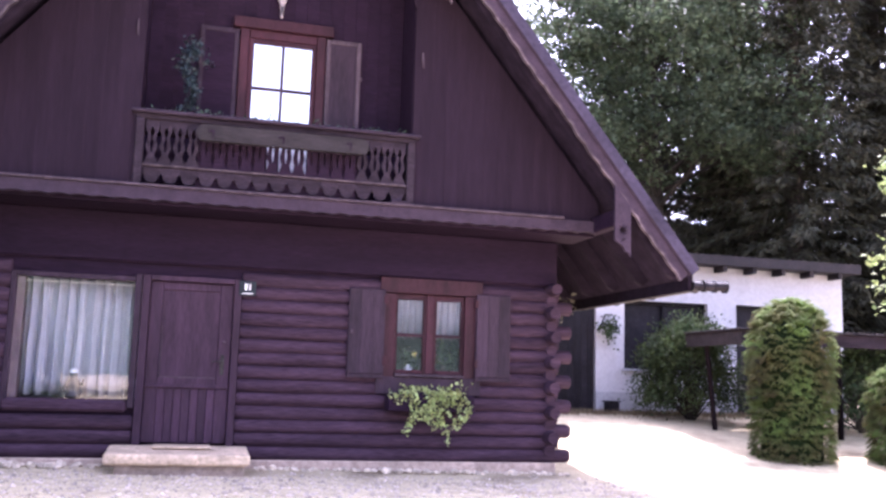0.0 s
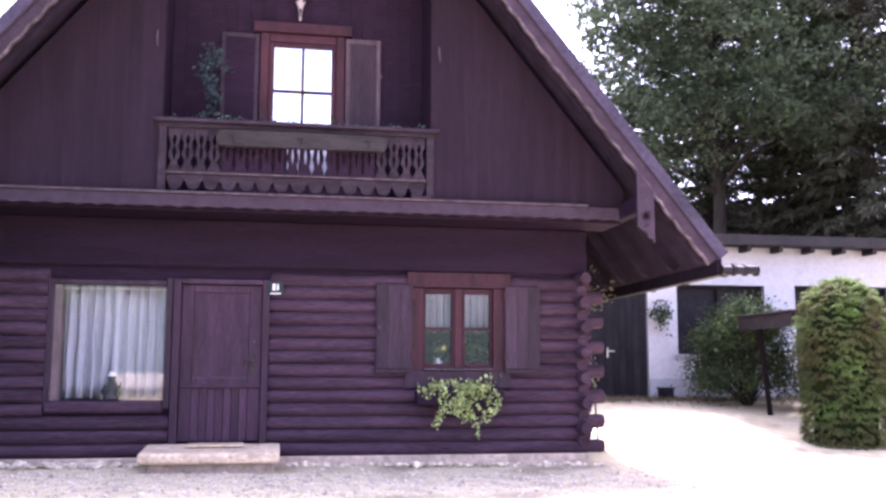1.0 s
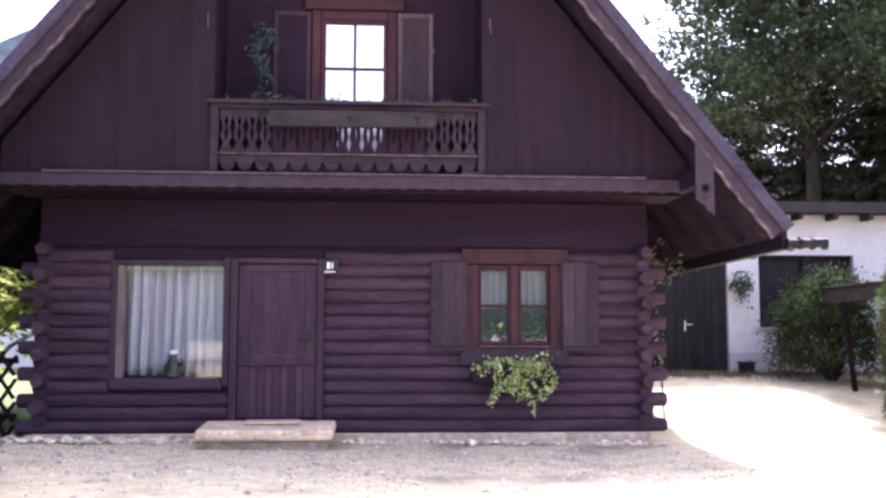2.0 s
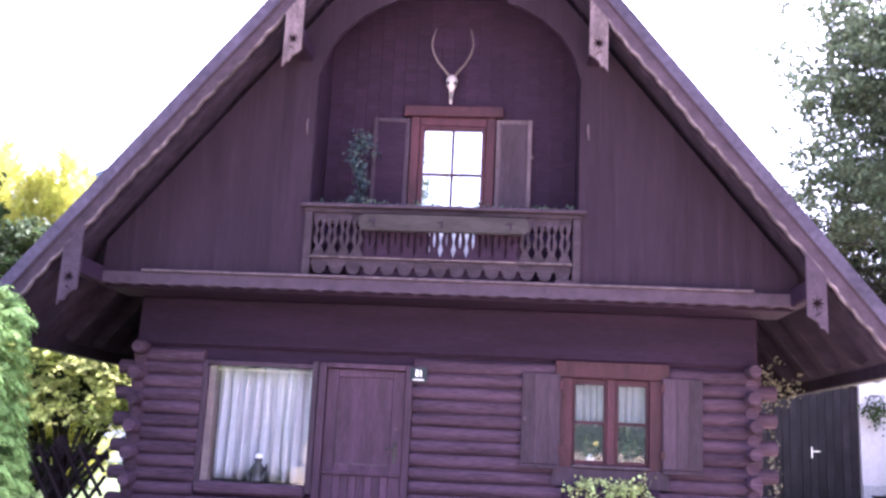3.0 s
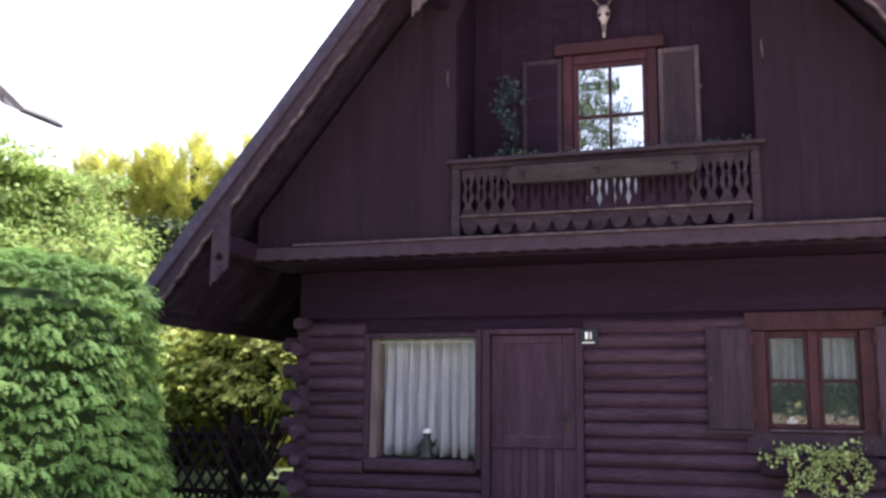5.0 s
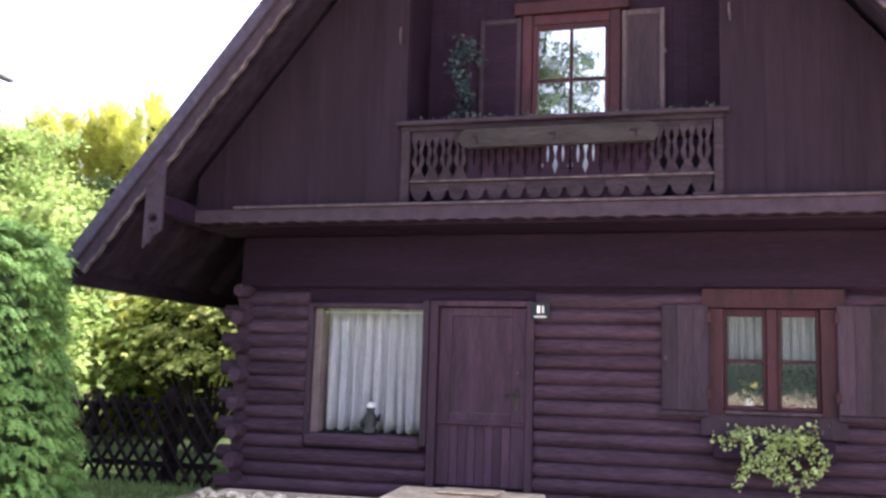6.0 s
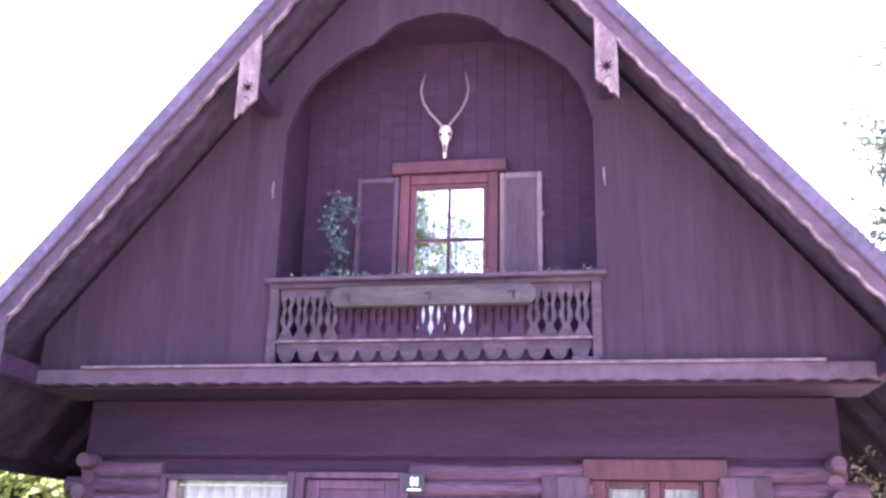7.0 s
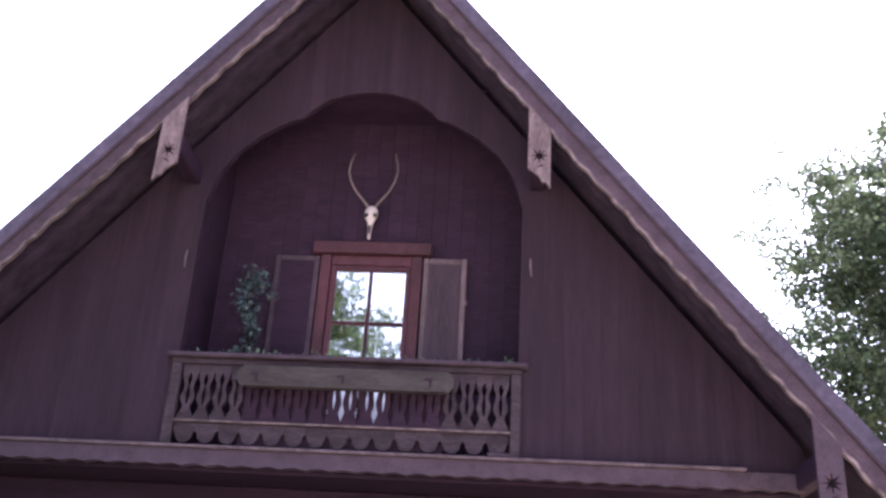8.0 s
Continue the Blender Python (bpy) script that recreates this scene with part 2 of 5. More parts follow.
MAPLE = mat("maple_leaf", (0.1755, 0.2244, 0.0546), (0.6750, 0.6996, 0.1950), 3, (1, 1, 1), 0.6, 0.0, translucent=0.5, island=True, rand=0.5, fine=3, spec=0.15)
PALELEAF = mat("pale_tree_leaf", (0.1654, 0.2475, 0.0655), (0.3112, 0.3960, 0.1215), 3, (1, 1, 1), 0.6, 0.0, translucent=0.45, island=True, rand=0.35, fine=3, spec=0.15)
YOUNGLEAF = mat("young_tree_leaf", (0.1469, 0.1936, 0.0717), (0.2478, 0.3043, 0.1266), 3, (1, 1, 1), 0.55, 0.0, translucent=0.4, island=True, rand=0.35, fine=3, spec=0.2)
REVEAL = mat("niche_plaster", (0.1495, 0.1073, 0.1126), (0.2018, 0.1463, 0.1536), 4, (1, 1, 1), 0.8, 0.1)
AIRYLEAF = mat("airy_tree_leaf", (0.038, 0.058, 0.029), (0.088, 0.112, 0.064), 2, (1, 1, 1), 0.6, 0.0, translucent=0.45, island=True, rand=0.35, fine=3, spec=0.15)
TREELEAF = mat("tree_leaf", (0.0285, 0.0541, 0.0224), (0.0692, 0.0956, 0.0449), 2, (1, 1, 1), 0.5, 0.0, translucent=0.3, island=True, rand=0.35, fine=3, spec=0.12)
SPRUCE = mat("spruce_needles", (0.0310, 0.0366, 0.0246), (0.0775, 0.0743, 0.0491), 2, (1, 1, 1), 0.85, 0.0, translucent=0.15, island=True, rand=0.4, fine=3, spec=0.08)
BUSHLEAF = mat("bush_leaf", (0.0308, 0.0536, 0.0215), (0.0755, 0.1017, 0.0403), 3, (1, 1, 1), 0.5, 0.0, translucent=0.3, island=True, rand=0.35, fine=3, spec=0.12)
IVY = mat("ivy_leaf", (0.20, 0.29, 0.07), (0.50, 0.57, 0.25), 14, (1, 1, 1), 0.5, 0.0, translucent=0.25, island=True, rand=0.4)
BLUEPLANT = mat("blue_green_leaf", (0.0134, 0.0277, 0.0325), (0.0348, 0.0554, 0.0650), 12, (1, 1, 1), 0.5, 0.0, translucent=0.2, island=True, rand=0.35)
BOXPLANT = mat("box_plant_leaf", (0.03, 0.055, 0.04), (0.08, 0.12, 0.08), 12, (1, 1, 1), 0.5, 0.0, translucent=0.2, island=True, rand=0.35)
YELLOW = mat("yellow_petal", (0.6, 0.5, 0.12), (0.75, 0.68, 0.3), 14, (1, 1, 1), 0.5, 0.0, translucent=0.3)
SLATE = mat("grey_slate", (0.028, 0.038, 0.044), (0.042, 0.054, 0.062), 3, (1, 1, 1), 0.95, 0.1, spec=0.0)
CLIMBLEAF = mat("climber_leaf", (0.13, 0.13, 0.10), (0.26, 0.25, 0.19), 6, (1, 1, 1), 0.7, 0.0, translucent=0.3, island=True, rand=0.3, spec=0.1)
GRASS = mat("grass", (0.0600, 0.0980, 0.0260), (0.1350, 0.1850, 0.0560), 4, (1, 1, 1), 0.7, 0.0, translucent=0.25, island=True, rand=0.3)
HILL = mat("far_wood", (0.0340, 0.0560, 0.0420), (0.0500, 0.0780, 0.0560), 0.05, (1, 1, 1), 0.95, 0.0)


def gravel_material():
    m = mat("gravel", (0.39, 0.32, 0.20), (0.65, 0.56, 0.37), 14, (1, 1, 1), 0.95, 0.6, stain=0.18, rand=0.0, fine=12)
    nt, N = m.node_tree, m.node_tree.nodes
    p = N["Principled BSDF"]
    # trodden earth and dry grass in patches
    src = p.inputs["Base Color"].links[0].from_socket
    geo = N.new("ShaderNodeNewGeometry")
    n = N.new("ShaderNodeTexNoise")
    n.inputs["Scale"].default_value, n.inputs["Detail"].default_value = 0.9, 7
    nt.links.new(geo.outputs["Position"], n.inputs["Vector"])
    r = N.new("ShaderNodeValToRGB")
    r.color_ramp.elements[0].position, r.color_ramp.elements[1].position = 0.52, 0.68
    nt.links.new(n.outputs["Fac"], r.inputs[0])
    mix = N.new("ShaderNodeMix")
    mix.data_type = "RGBA"
    nt.links.new(r.outputs[0], mix.inputs[0])
    nt.links.new(src, mix.inputs[6])
    mix.inputs[7].default_value = (0.28, 0.225, 0.145, 1)
    nt.links.new(mix.outputs[2], p.inputs["Base Color"])
    return m


GRAVEL = gravel_material()


def glass_material(name, mirror, tint=(0.97, 0.97, 0.98)):
    """Window glass; mirror: how much of a reflecting coat it has."""
    m = bpy.data.materials.new(name)
    m.use_nodes = True
    nt, N = m.node_tree, m.node_tree.nodes
    N.remove(N["Principled BSDF"])
    tr, gl, mix = N.new("ShaderNodeBsdfTransparent"), N.new("ShaderNodeBsdfGlossy"), N.new("ShaderNodeMixShader")
    tr.inputs[0].default_value = (*tint, 1)
    gl.inputs["Roughness"].default_value = 0.015
    noise_tex, bmp = N.new("ShaderNodeTexNoise"), N.new("ShaderNodeBump")
    noise_tex.inputs["Scale"].default_value = 2.5
    bmp.inputs["Strength"].default_value, bmp.inputs["Distance"].default_value = 0.05, 0.02
    nt.links.new(noise_tex.outputs["Fac"], bmp.inputs["Height"])
    nt.links.new(bmp.outputs[0], gl.inputs["Normal"])
    mix.inputs[0].default_value = mirror
    nt.links.new(tr.outputs[0], mix.inputs[1])
    nt.links.new(gl.outputs[0], mix.inputs[2])
    nt.links.new(mix.outputs[0], N["Material Output"].inputs[0])
    return m


GLASS = glass_material("window_glass", 0.045)
MIRRORGLASS = glass_material("coated_glass", 0.75)


def curtain_material():
    m = mat("net_curtain", (0.38, 0.385, 0.425), (0.58, 0.585, 0.63), 30, (1, 1, 0.2), 0.9, 0.1, stain=0.05, translucent=0.2, rand=0.02)
    return m


CURTAIN = curtain_material()
SHEER = mat("grey_sheer", (0.20, 0.20, 0.22), (0.30, 0.30, 0.33), 30, (1, 1, 0.2), 0.9, 0.1, stain=0.05, translucent=0.3, rand=0.02)

# ---- ground ----
def make_ground():
    xs = np.concatenate([[-3000, -600, -150, -60, -30], np.arange(-16, 24.1, 0.5), [35, 60, 150, 600, 3000]])
    ys = np.concatenate([[-3000, -600, -150, -60, -30], np.arange(-16, 20.1, 0.5), [30, 60, 150, 600, 3000]])
    X, Y = np.meshgrid(xs, ys)
    Z = ground_z(X, Y)
    near = (abs(X) < 25) & (abs(Y) < 22)
    Z = Z + near * 0.012 * np.sin(X * 2.3 + 1.7 * np.sin(Y * 1.1)) * np.cos(Y * 1.9)
    nx, ny = len(xs), len(ys)
    V = np.stack([X, Y, Z], -1).reshape(-1, 3).tolist()
    F = [(j * nx + i, j * nx + i + 1, (j + 1) * nx + i + 1, (j + 1) * nx + i) for j in range(ny - 1) for i in range(nx - 1)]
    me = bpy.data.meshes.new("ground")
    me.from_pydata(V, [], F)
    ob = part("ground", me, GRAVEL, smooth=True)
    return tagged(ob, "pale trodden gravel yard round the log house", "ground", kind="structure")


make_ground()


# ---- the log house ----
X0, X1 = -3.4, 4.0            # ground floor walls
GY = -0.68                    # gable front
G0, G1 = -3.66, 4.30          # gable boarding, wider than the walls below
house = thing("log_house", (AX, 0, 0), "old dark-brown log house with a steep boarded gable and loggia", "house")


def roof_z(x, drop=0.0):
    return RZ - RS * abs(x - AX) - drop


# openings of the front wall: x0, x1, z0, z1
OPEN = {"show_window": (-2.56, -1.14, 0.70, 2.17), "door": (-1.14, 0.0, 0.20, 2.21), "window": (1.72, 2.98, 0.90, 2.34)}
PITCH = 0.157


def log_mesh(length, r, name="log"):
    """A hewn round log along x, a little bowed, with chamfered ends."""
    bm = bmesh.new()
    n, s = 5, 10
    rings = []
    stations = [(0.0, 0.82), (0.012, 1.0)] + [(k / n, 1.0) for k in range(1, n)] + [(1 - 0.012, 1.0), (1.0, 0.82)]
    ph = random.random() * 6
    for t, k in stations:
        rr = r * k * (1 + 0.04 * math.sin(ph + 5 * t))
        dy, dz = 0.006 * math.sin(ph + 3 * t), 0.005 * math.sin(ph * 2 + 4 * t)
        rings.append([bm.verts.new((t * length, dy + rr * math.cos(2 * math.pi * q / s), dz + rr * 1.02 * math.sin(2 * math.pi * q / s))) for q in range(s)])
    for a, b in zip(rings, rings[1:]):
        for q in range(s):
            bm.faces.new((a[q], a[(q + 1) % s], b[(q + 1) % s], b[q]))
    bm.faces.new(rings[0][::-1])
    bm.faces.new(rings[-1])
    bmesh.ops.recalc_face_normals(bm, faces=bm.faces[:])
    me = bpy.data.meshes.new(name)
    bm.to_mesh(me)
    bm.free()
    me.polygons.foreach_set("use_smooth", [len(p.vertices) == 4 for p in me.polygons])
    me.materials.append(LOG)
    return me


UNIT_LOGS = [log_mesh(1.0, 0.088) for _ in range(5)]


def solid_walls():
    # closed carcass behind the logs: front with its openings, sides, back, inner floor
    fr = part("front_wall", bmesh.new(), DARK, house)
    bm = bmesh.new()
    xs = sorted({X0, X1, *[v for o in OPEN.values() for v in o[:2]]})
    zs = sorted({-0.05, 2.95, *[v for o in OPEN.values() for v in o[2:]]})
    for a, b in zip(xs, xs[1:]):
        for c, d in zip(zs, zs[1:]):
            if not any(o[0] - 1e-4 <= a and b <= o[1] + 1e-4 and o[2] - 1e-4 <= c and d <= o[3] + 1e-4 for o in OPEN.values()):
                box(a, b, 0.04, 0.2, c, d, bm=bm)
    bmesh.ops.remove_doubles(bm, verts=bm.verts[:], dist=1e-4)
    bm.to_mesh(fr.data)
    bm.free()
    part("side_wall", box(X0, X0 + 0.16, 0.2, 8.0, -0.05, 3.3), DARK, house)
    part("side_wall", box(X1 - 0.16, X1, 0.2, 8.0, -0.05, 3.3), DARK, house)
    part("back_wall", slab([(X0, -0.05), (X1, -0.05), (X1, 3.6), (AX, RZ - 0.6), (X0, 3.6)], 8.0, 8.2), DARK, house)
    part("upper_floor", box(X0 + 0.01, X1 - 0.01, GY + 0.06, 8.0, 2.955, 3.12), DARK, house)
    part("room_floor", box(X0 + 0.16, X1 - 0.16, 0.2, 8.0, 0.05, 0.18), DARK, house)
    part("room_divider", box(0.6, 0.72, 0.2, 3.0, 0.18, 2.95), PLASTER, house, "pale inner wall")
    part("room_back_wall", box(X0 + 0.16, X1 - 0.16, 3.0, 3.1, 0.18, 2.95), PLASTER, house, "pale inner wall")


solid_walls()


def front_logs():
    k, z = 0, 0.17
    while z < 2.27:
        long = k % 2 == 0
        a, b = (X0 - 0.22, X1 + 0.23) if long else (X0 - 0.04, X1 + 0.05)
        runs = [(a, b)]
        for o in OPEN.values():
            if o[2] - 0.06 < z < o[3] + 0.06:
                runs = [q for r in runs for q in ((r[0], min(r[1], o[0])), (max(r[0], o[1]), r[1])) if q[1] - q[0] > 0.03]
        for r0, r1 in runs:
            piece("log", UNIT_LOGS[k % 5], house, (r0, 0.04, z), (0, 0, 0), (r1 - r0, 1, 1))
        # side wall logs, whose ends show beside the corner
        for side in (X0 + 0.06, X1 - 0.06):
            y0 = -0.22 if not long else -0.06
            piece("log", UNIT_LOGS[(k + 2) % 5], house, (side, y0, z + PITCH / 2), (0, 0, math.pi / 2), (8.2 - y0, 1, 1))
        z += PITCH
        k += 1


front_logs()
# flat board instead of upper logs; overhang shade is in its dark colour
part("upper_wall", box(X0 - 0.02, X1 + 0.02, -0.035, 0.038, 2.34, 2.925, 0.02), DARK, house)
part("plinth", box(X0 - 0.05, X1 + 0.02, -0.07, 0.2, -0.25, 0.09, 0.015), CONCRETE, house, "stained concrete plinth under the logs")


# gable boarding, loggia
ARCH = ((-1.56, 5.6), (-1.5, 5.86), (-1.34, 6.14), (-1.1, 6.36), (-0.82, 6.53), (-0.70, 6.56), (-0.62, 6.66), (-0.45, 6.79), (-0.2, 6.87), (0.0, 6.89))
LC = 0.3                      # middle of the loggia
LX0, LX1 = LC - 1.57, LC + 1.57


def arch_z(x):
    d = -abs(x - LC)
    for (a, za), (b, zb) in zip(ARCH, ARCH[1:]):
        if a <= d <= b:
            return za + (zb - za) * (d - a) / (b - a)
    return ARCH[0][1]


gable = part("gable_wall", slab([(G0, 3.05), (LX0 - 0.02, 3.05), (LX0 - 0.02, 5.6)] + [(x, arch_z(x) + 0.02) for x in np.linspace(LX0, LX1, 25)]
             + [(LX1 + 0.02, 5.6), (LX1 + 0.02, 3.05), (G1, 3.05), (G1, roof_z(G1, 0.45)), (AX, RZ - 0.5), (G0, roof_z(G0, 0.45))], GY + 0.03, GY + 0.09), DARK, house)


def gable_planks():
    w = 0.165
    x = G0
    while x < G1:
        a, b = x + 0.0005, min(x + w - 0.0005, G1)
        for lo, hi in ((a, min(b, LX0)), (max(a, LX0), min(b, LX1)), (max(a, LX1), b)):
            if hi - lo < 0.01:
                continue
            mid = (lo + hi) / 2
            inside = LX0 < mid < LX1
            top = [(q, roof_z(q, 0.33)) for q in (hi, AX, lo) if lo <= q <= hi]
            if inside:
                low = [(q, arch_z(q)) for q in np.linspace(lo, hi, 6)]
            else:
                low = [(lo, 3.1), (hi, 3.1)]
            j = random.uniform(-0.0015, 0.0015)
            part("plank", slab(low + top, GY + j, GY + 0.028 + j), PLANK, gable)
        x += w


gable_planks()

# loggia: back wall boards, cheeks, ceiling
# the shade of the recess is put into the near-black wood colour
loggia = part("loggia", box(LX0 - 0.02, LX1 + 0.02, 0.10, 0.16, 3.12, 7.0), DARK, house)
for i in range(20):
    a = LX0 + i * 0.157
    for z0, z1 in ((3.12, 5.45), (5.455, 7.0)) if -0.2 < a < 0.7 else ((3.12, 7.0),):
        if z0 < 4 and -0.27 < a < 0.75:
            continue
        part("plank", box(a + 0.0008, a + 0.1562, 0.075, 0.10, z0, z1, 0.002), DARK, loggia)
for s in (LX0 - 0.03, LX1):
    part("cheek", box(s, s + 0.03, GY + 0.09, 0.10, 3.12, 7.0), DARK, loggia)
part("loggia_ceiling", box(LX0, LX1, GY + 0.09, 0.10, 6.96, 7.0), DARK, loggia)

# beam with a cut lower edge at the foot of the gable
low = [(x, 2.945 + 0.022 * abs(math.sin((x - AX) * math.pi / 0.22))) for x in np.linspace(G1, G0, 190)]
part("sill_beam", slab([(G0, 3.10), (G1, 3.10)] + low, GY - 0.09, GY - 0.005), TRIM, house, "weathered beam with a scalloped lower edge")
part("beam_cap", box(G0 + 0.5, G1 - 0.5, GY - 0.12, GY - 0.002, 3.104, 3.132, 0.006), SHUTTER_EDGE, house, "pale worn ledge on the beam")
part("overhang_ceiling", box(G0 + 0.04, G1 - 0.04, GY + 0.03, 0.04, 2.925, 2.953), DARK, house)

# roof
RY0, RY1, HALF = -1.40, 8.6, 4.97
TH = 0.20
ca, sa = 1 / math.hypot(1, RS), RS / math.hypot(1, RS)
roof = part("roof", slab([(AX - HALF, roof_z(AX - HALF)), (AX, RZ), (AX + HALF, roof_z(AX + HALF)), (AX + HALF, roof_z(AX + HALF, TH)), (AX, RZ - TH), (AX - HALF, roof_z(AX - HALF, TH))], RY0 + 0.05, RY1), EAVES_WOOD, house, "steep dark boarded roof")


def shingles():
    bm_v, bm_f = [], []
    ln = HALF / ca
    rows = int(ln / 0.24)
    for side in (-1, 1):
        ex = Vector((side * ca, 0, -sa))
        nn = Vector((side * sa, 0, ca))
        for r in range(rows + 1):
            y = RY0 + 0.065
            while y < RY1:
                w = random.uniform(0.14, 0.26)
                o = Vector((AX, y, RZ + 0.004)) + ex * (r * 0.24 - 0.02)
                y2 = min(w - 0.006, RY1 - y)
                l2 = min(0.34, ln - r * 0.24 + 0.05)
                t0, t1 = 0.004, 0.022 + random.random() * 0.01
                base = len(bm_v)
                for u, v, h in ((0, 0, t0), (0, y2, t0), (l2, y2, t0 + 0.012), (l2, 0, t0 + 0.012), (0, 0, t0 + 0.01), (0, y2, t0 + 0.01), (l2, y2, t1 + 0.012), (l2, 0, t1 + 0.012)):
                    bm_v.append(tuple(o + ex * u + Vector((0, v, 0)) + nn * h))
                bm_f.extend(tuple(base + q for q in f) for f in ((4, 5, 6, 7), (2, 3, 7, 6), (0, 3, 7, 4), (1, 2, 6, 5), (0, 1, 2, 3)))
                y += w
    me = bpy.data.meshes.new("shingles")
    me.from_pydata(bm_v, [], bm_f)
    ob = part("shingles", me, SHINGLE, roof)
    ob["kind"] = "stuff"


shingles()


def along(side, u, drop, scallop=0.0):
    """A point on the verge: u along the slope from the ridge, drop at right angles below the roof's top."""
    return (AX + side * (u * ca - drop * sa), RZ - u * sa - drop * ca)


LEN = HALF / ca
for side in (-1, 1):
    # bargeboard with a wavy lower edge, and the cap above it
    us = np.linspace(0.0, LEN, 190)

    def edge(u, lift=0.0):
        """The cut lower edge: shallow arches with a worn, uneven line."""
        return along(side, u, 0.252 - lift + 0.020 * abs(math.sin(u * math.pi / 0.27)) + 0.006 * math.sin(u * 5.3 + side))

    wave, upper = [edge(u) for u in us], [edge(u, 0.030) for u in us[::-1]]
    wave[0], upper[-1] = (AX, RZ - 0.252 / ca), (AX, RZ - 0.222 / ca)
    top = [along(side, u, 0.105) for u in (LEN, 0.0)]
    top[1] = (AX, RZ - 0.105 / ca)
    part("bargeboard", slab(upper[::-1] + top, RY0 - 0.02, RY0 + 0.02), TRIM, roof, "weathered brown bargeboard")
    part("bargeboard_edge", slab(wave + upper, RY0 - 0.026, RY0 + 0.014), BARE_EDGE, roof, "pale worn edge cut in small arches")
    cap = [along(side, LEN + 0.03, -0.022), along(side, LEN + 0.03, 0.105)]
    part("verge_cap", slab([(AX, RZ + 0.022 / ca), *cap, (AX, RZ - 0.105 / ca)], RY0 - 0.055, RY0 + 0.06), VERGE, roof, "greyish verge capping")
    bead = [along(side, LEN + 0.02, 0.105), along(side, LEN + 0.02, 0.121)]
    part("verge_bead", slab([(AX, RZ - 0.105 / ca), *bead, (AX, RZ - 0.121 / ca)], RY0 - 0.045, RY0 - 0.021), TRIM, roof, "thin brown lath under the capping")
    # rafters below the overhang, eaves board
    for k in range(11):
        y = RY0 + 0.15 + k * 0.85
        pts = [along(side, 0.3, TH * ca), along(side, LEN - 0.02, TH * ca), along(side, LEN - 0.02, TH * ca + 0.10), along(side, LEN - 0.12, TH * ca + 0.14), along(side, 0.3, TH * ca + 0.14)]
        if y < GY - 0.1 or y > 8.25:
            part("rafter", slab(pts, y, y + 0.10), EAVES_WOOD, roof)
        else:
            pts = [along(side, 3.0 / ca, TH * ca), *pts[1:4], along(side, 3.0 / ca, TH * ca + 0.14)]
            part("rafter", slab([(x, z) for x, z in pts], y, y + 0.10), EAVES_WOOD, roof)
    ex, ez = along(side, LEN, 0.0)
    # half-round gutter on the eaves with brackets
    gx = ex + side * 0.05
    a, b = sorted((ex - side * 0.02, ex - side * 0.06))
    part("eaves_board", box(a, b, RY0 + 0.05, RY1, ez - 0.27, ez - 0.06, 0.005), EAVES_WOOD, roof)
    ez -= 0.09
    bm = bmesh.new()
    rows = []
    for y in (RY0 - 0.02, RY1):
        rows.append([[bm.verts.new((gx + r * math.cos(a), y, ez - 0.12 + r * math.sin(a))) for a in np.linspace(math.pi, 2 * math.pi, 9)] for r in (0.065, 0.058)])
    (o0, i0), (o1, i1) = rows
    for q in range(8):
        bm.faces.new((o0[q], o0[q + 1], o1[q + 1], o1[q]))
        bm.faces.new((i0[q], i1[q], i1[q + 1], i0[q + 1]))
        bm.faces.new((o0[q], i0[q], i0[q + 1], o0[q + 1]))
        bm.faces.new((o1[q], o1[q + 1], i1[q + 1], i1[q]))
    gutter = part("gutter", bm, IRON, roof, "dark half-round gutter")
    for k in range(9):
        y = RY0 + 0.1 + k * 1.1
        part("gutter_bracket", tube([(gx + 0.075 * math.cos(a), y, ez - 0.12 + 0.075 * math.sin(a)) for a in np.linspace(math.pi, 2 * math.pi, 7)], [0.009] * 7, 5), IRON, gutter)
    # purlins and the star boards on their ends
    for xx, zt, zb in ((3.985, 3.30, 2.585), (1.72, 6.05, 5.395)):
        x = AX + 0.02 + side * xx
        part("purlin", box(x - 0.07, x + 0.07, RY0 + 0.06, 0.1, zt - 0.34 if xx > 3 else zt - 0.28, zt - 0.14 if xx > 3 else zt - 0.08, 0.015), DARK, house)
        outer, inner = x + side * 0.102, x - side * 0.102
        ztop_o, ztop_i = roof_z(outer, 0.40), roof_z(inner, 0.40)
        zi = zb + (0.20 if xx < 3 else 0.185)
        outline = [(outer, ztop_o), (outer, zb), (outer - side * 0.035, zb + 0.055), (outer - side * 0.075, zb + 0.06), (outer - side * 0.10, zb + 0.12), (inner, zi), (inner, ztop_i)]
        cx, cz = x, zi + 0.13
        star = []
        for q in range(16):
            rr = 0.088 if q % 2 == 0 else 0.030
            star.append((cx + rr * math.cos(q * math.pi / 8), cz + rr * math.sin(q * math.pi / 8)))
        slit = [(cx - 0.05, zi - 0.02), (cx, zi + 0.01), (cx + 0.05, zi + 0.035), (cx, zi + 0.028)] if side > 0 else [(cx + 0.05, zi - 0.02), (cx, zi + 0.01), (cx - 0.05, zi + 0.035), (cx, zi + 0.028)]
        part("bracket_board", slab(outline, RY0 - 0.055, RY0 - 0.022, holes=(star, slit)), BRACKET if xx < 3 else TRIM, house, "weathered board with a star cut through it")
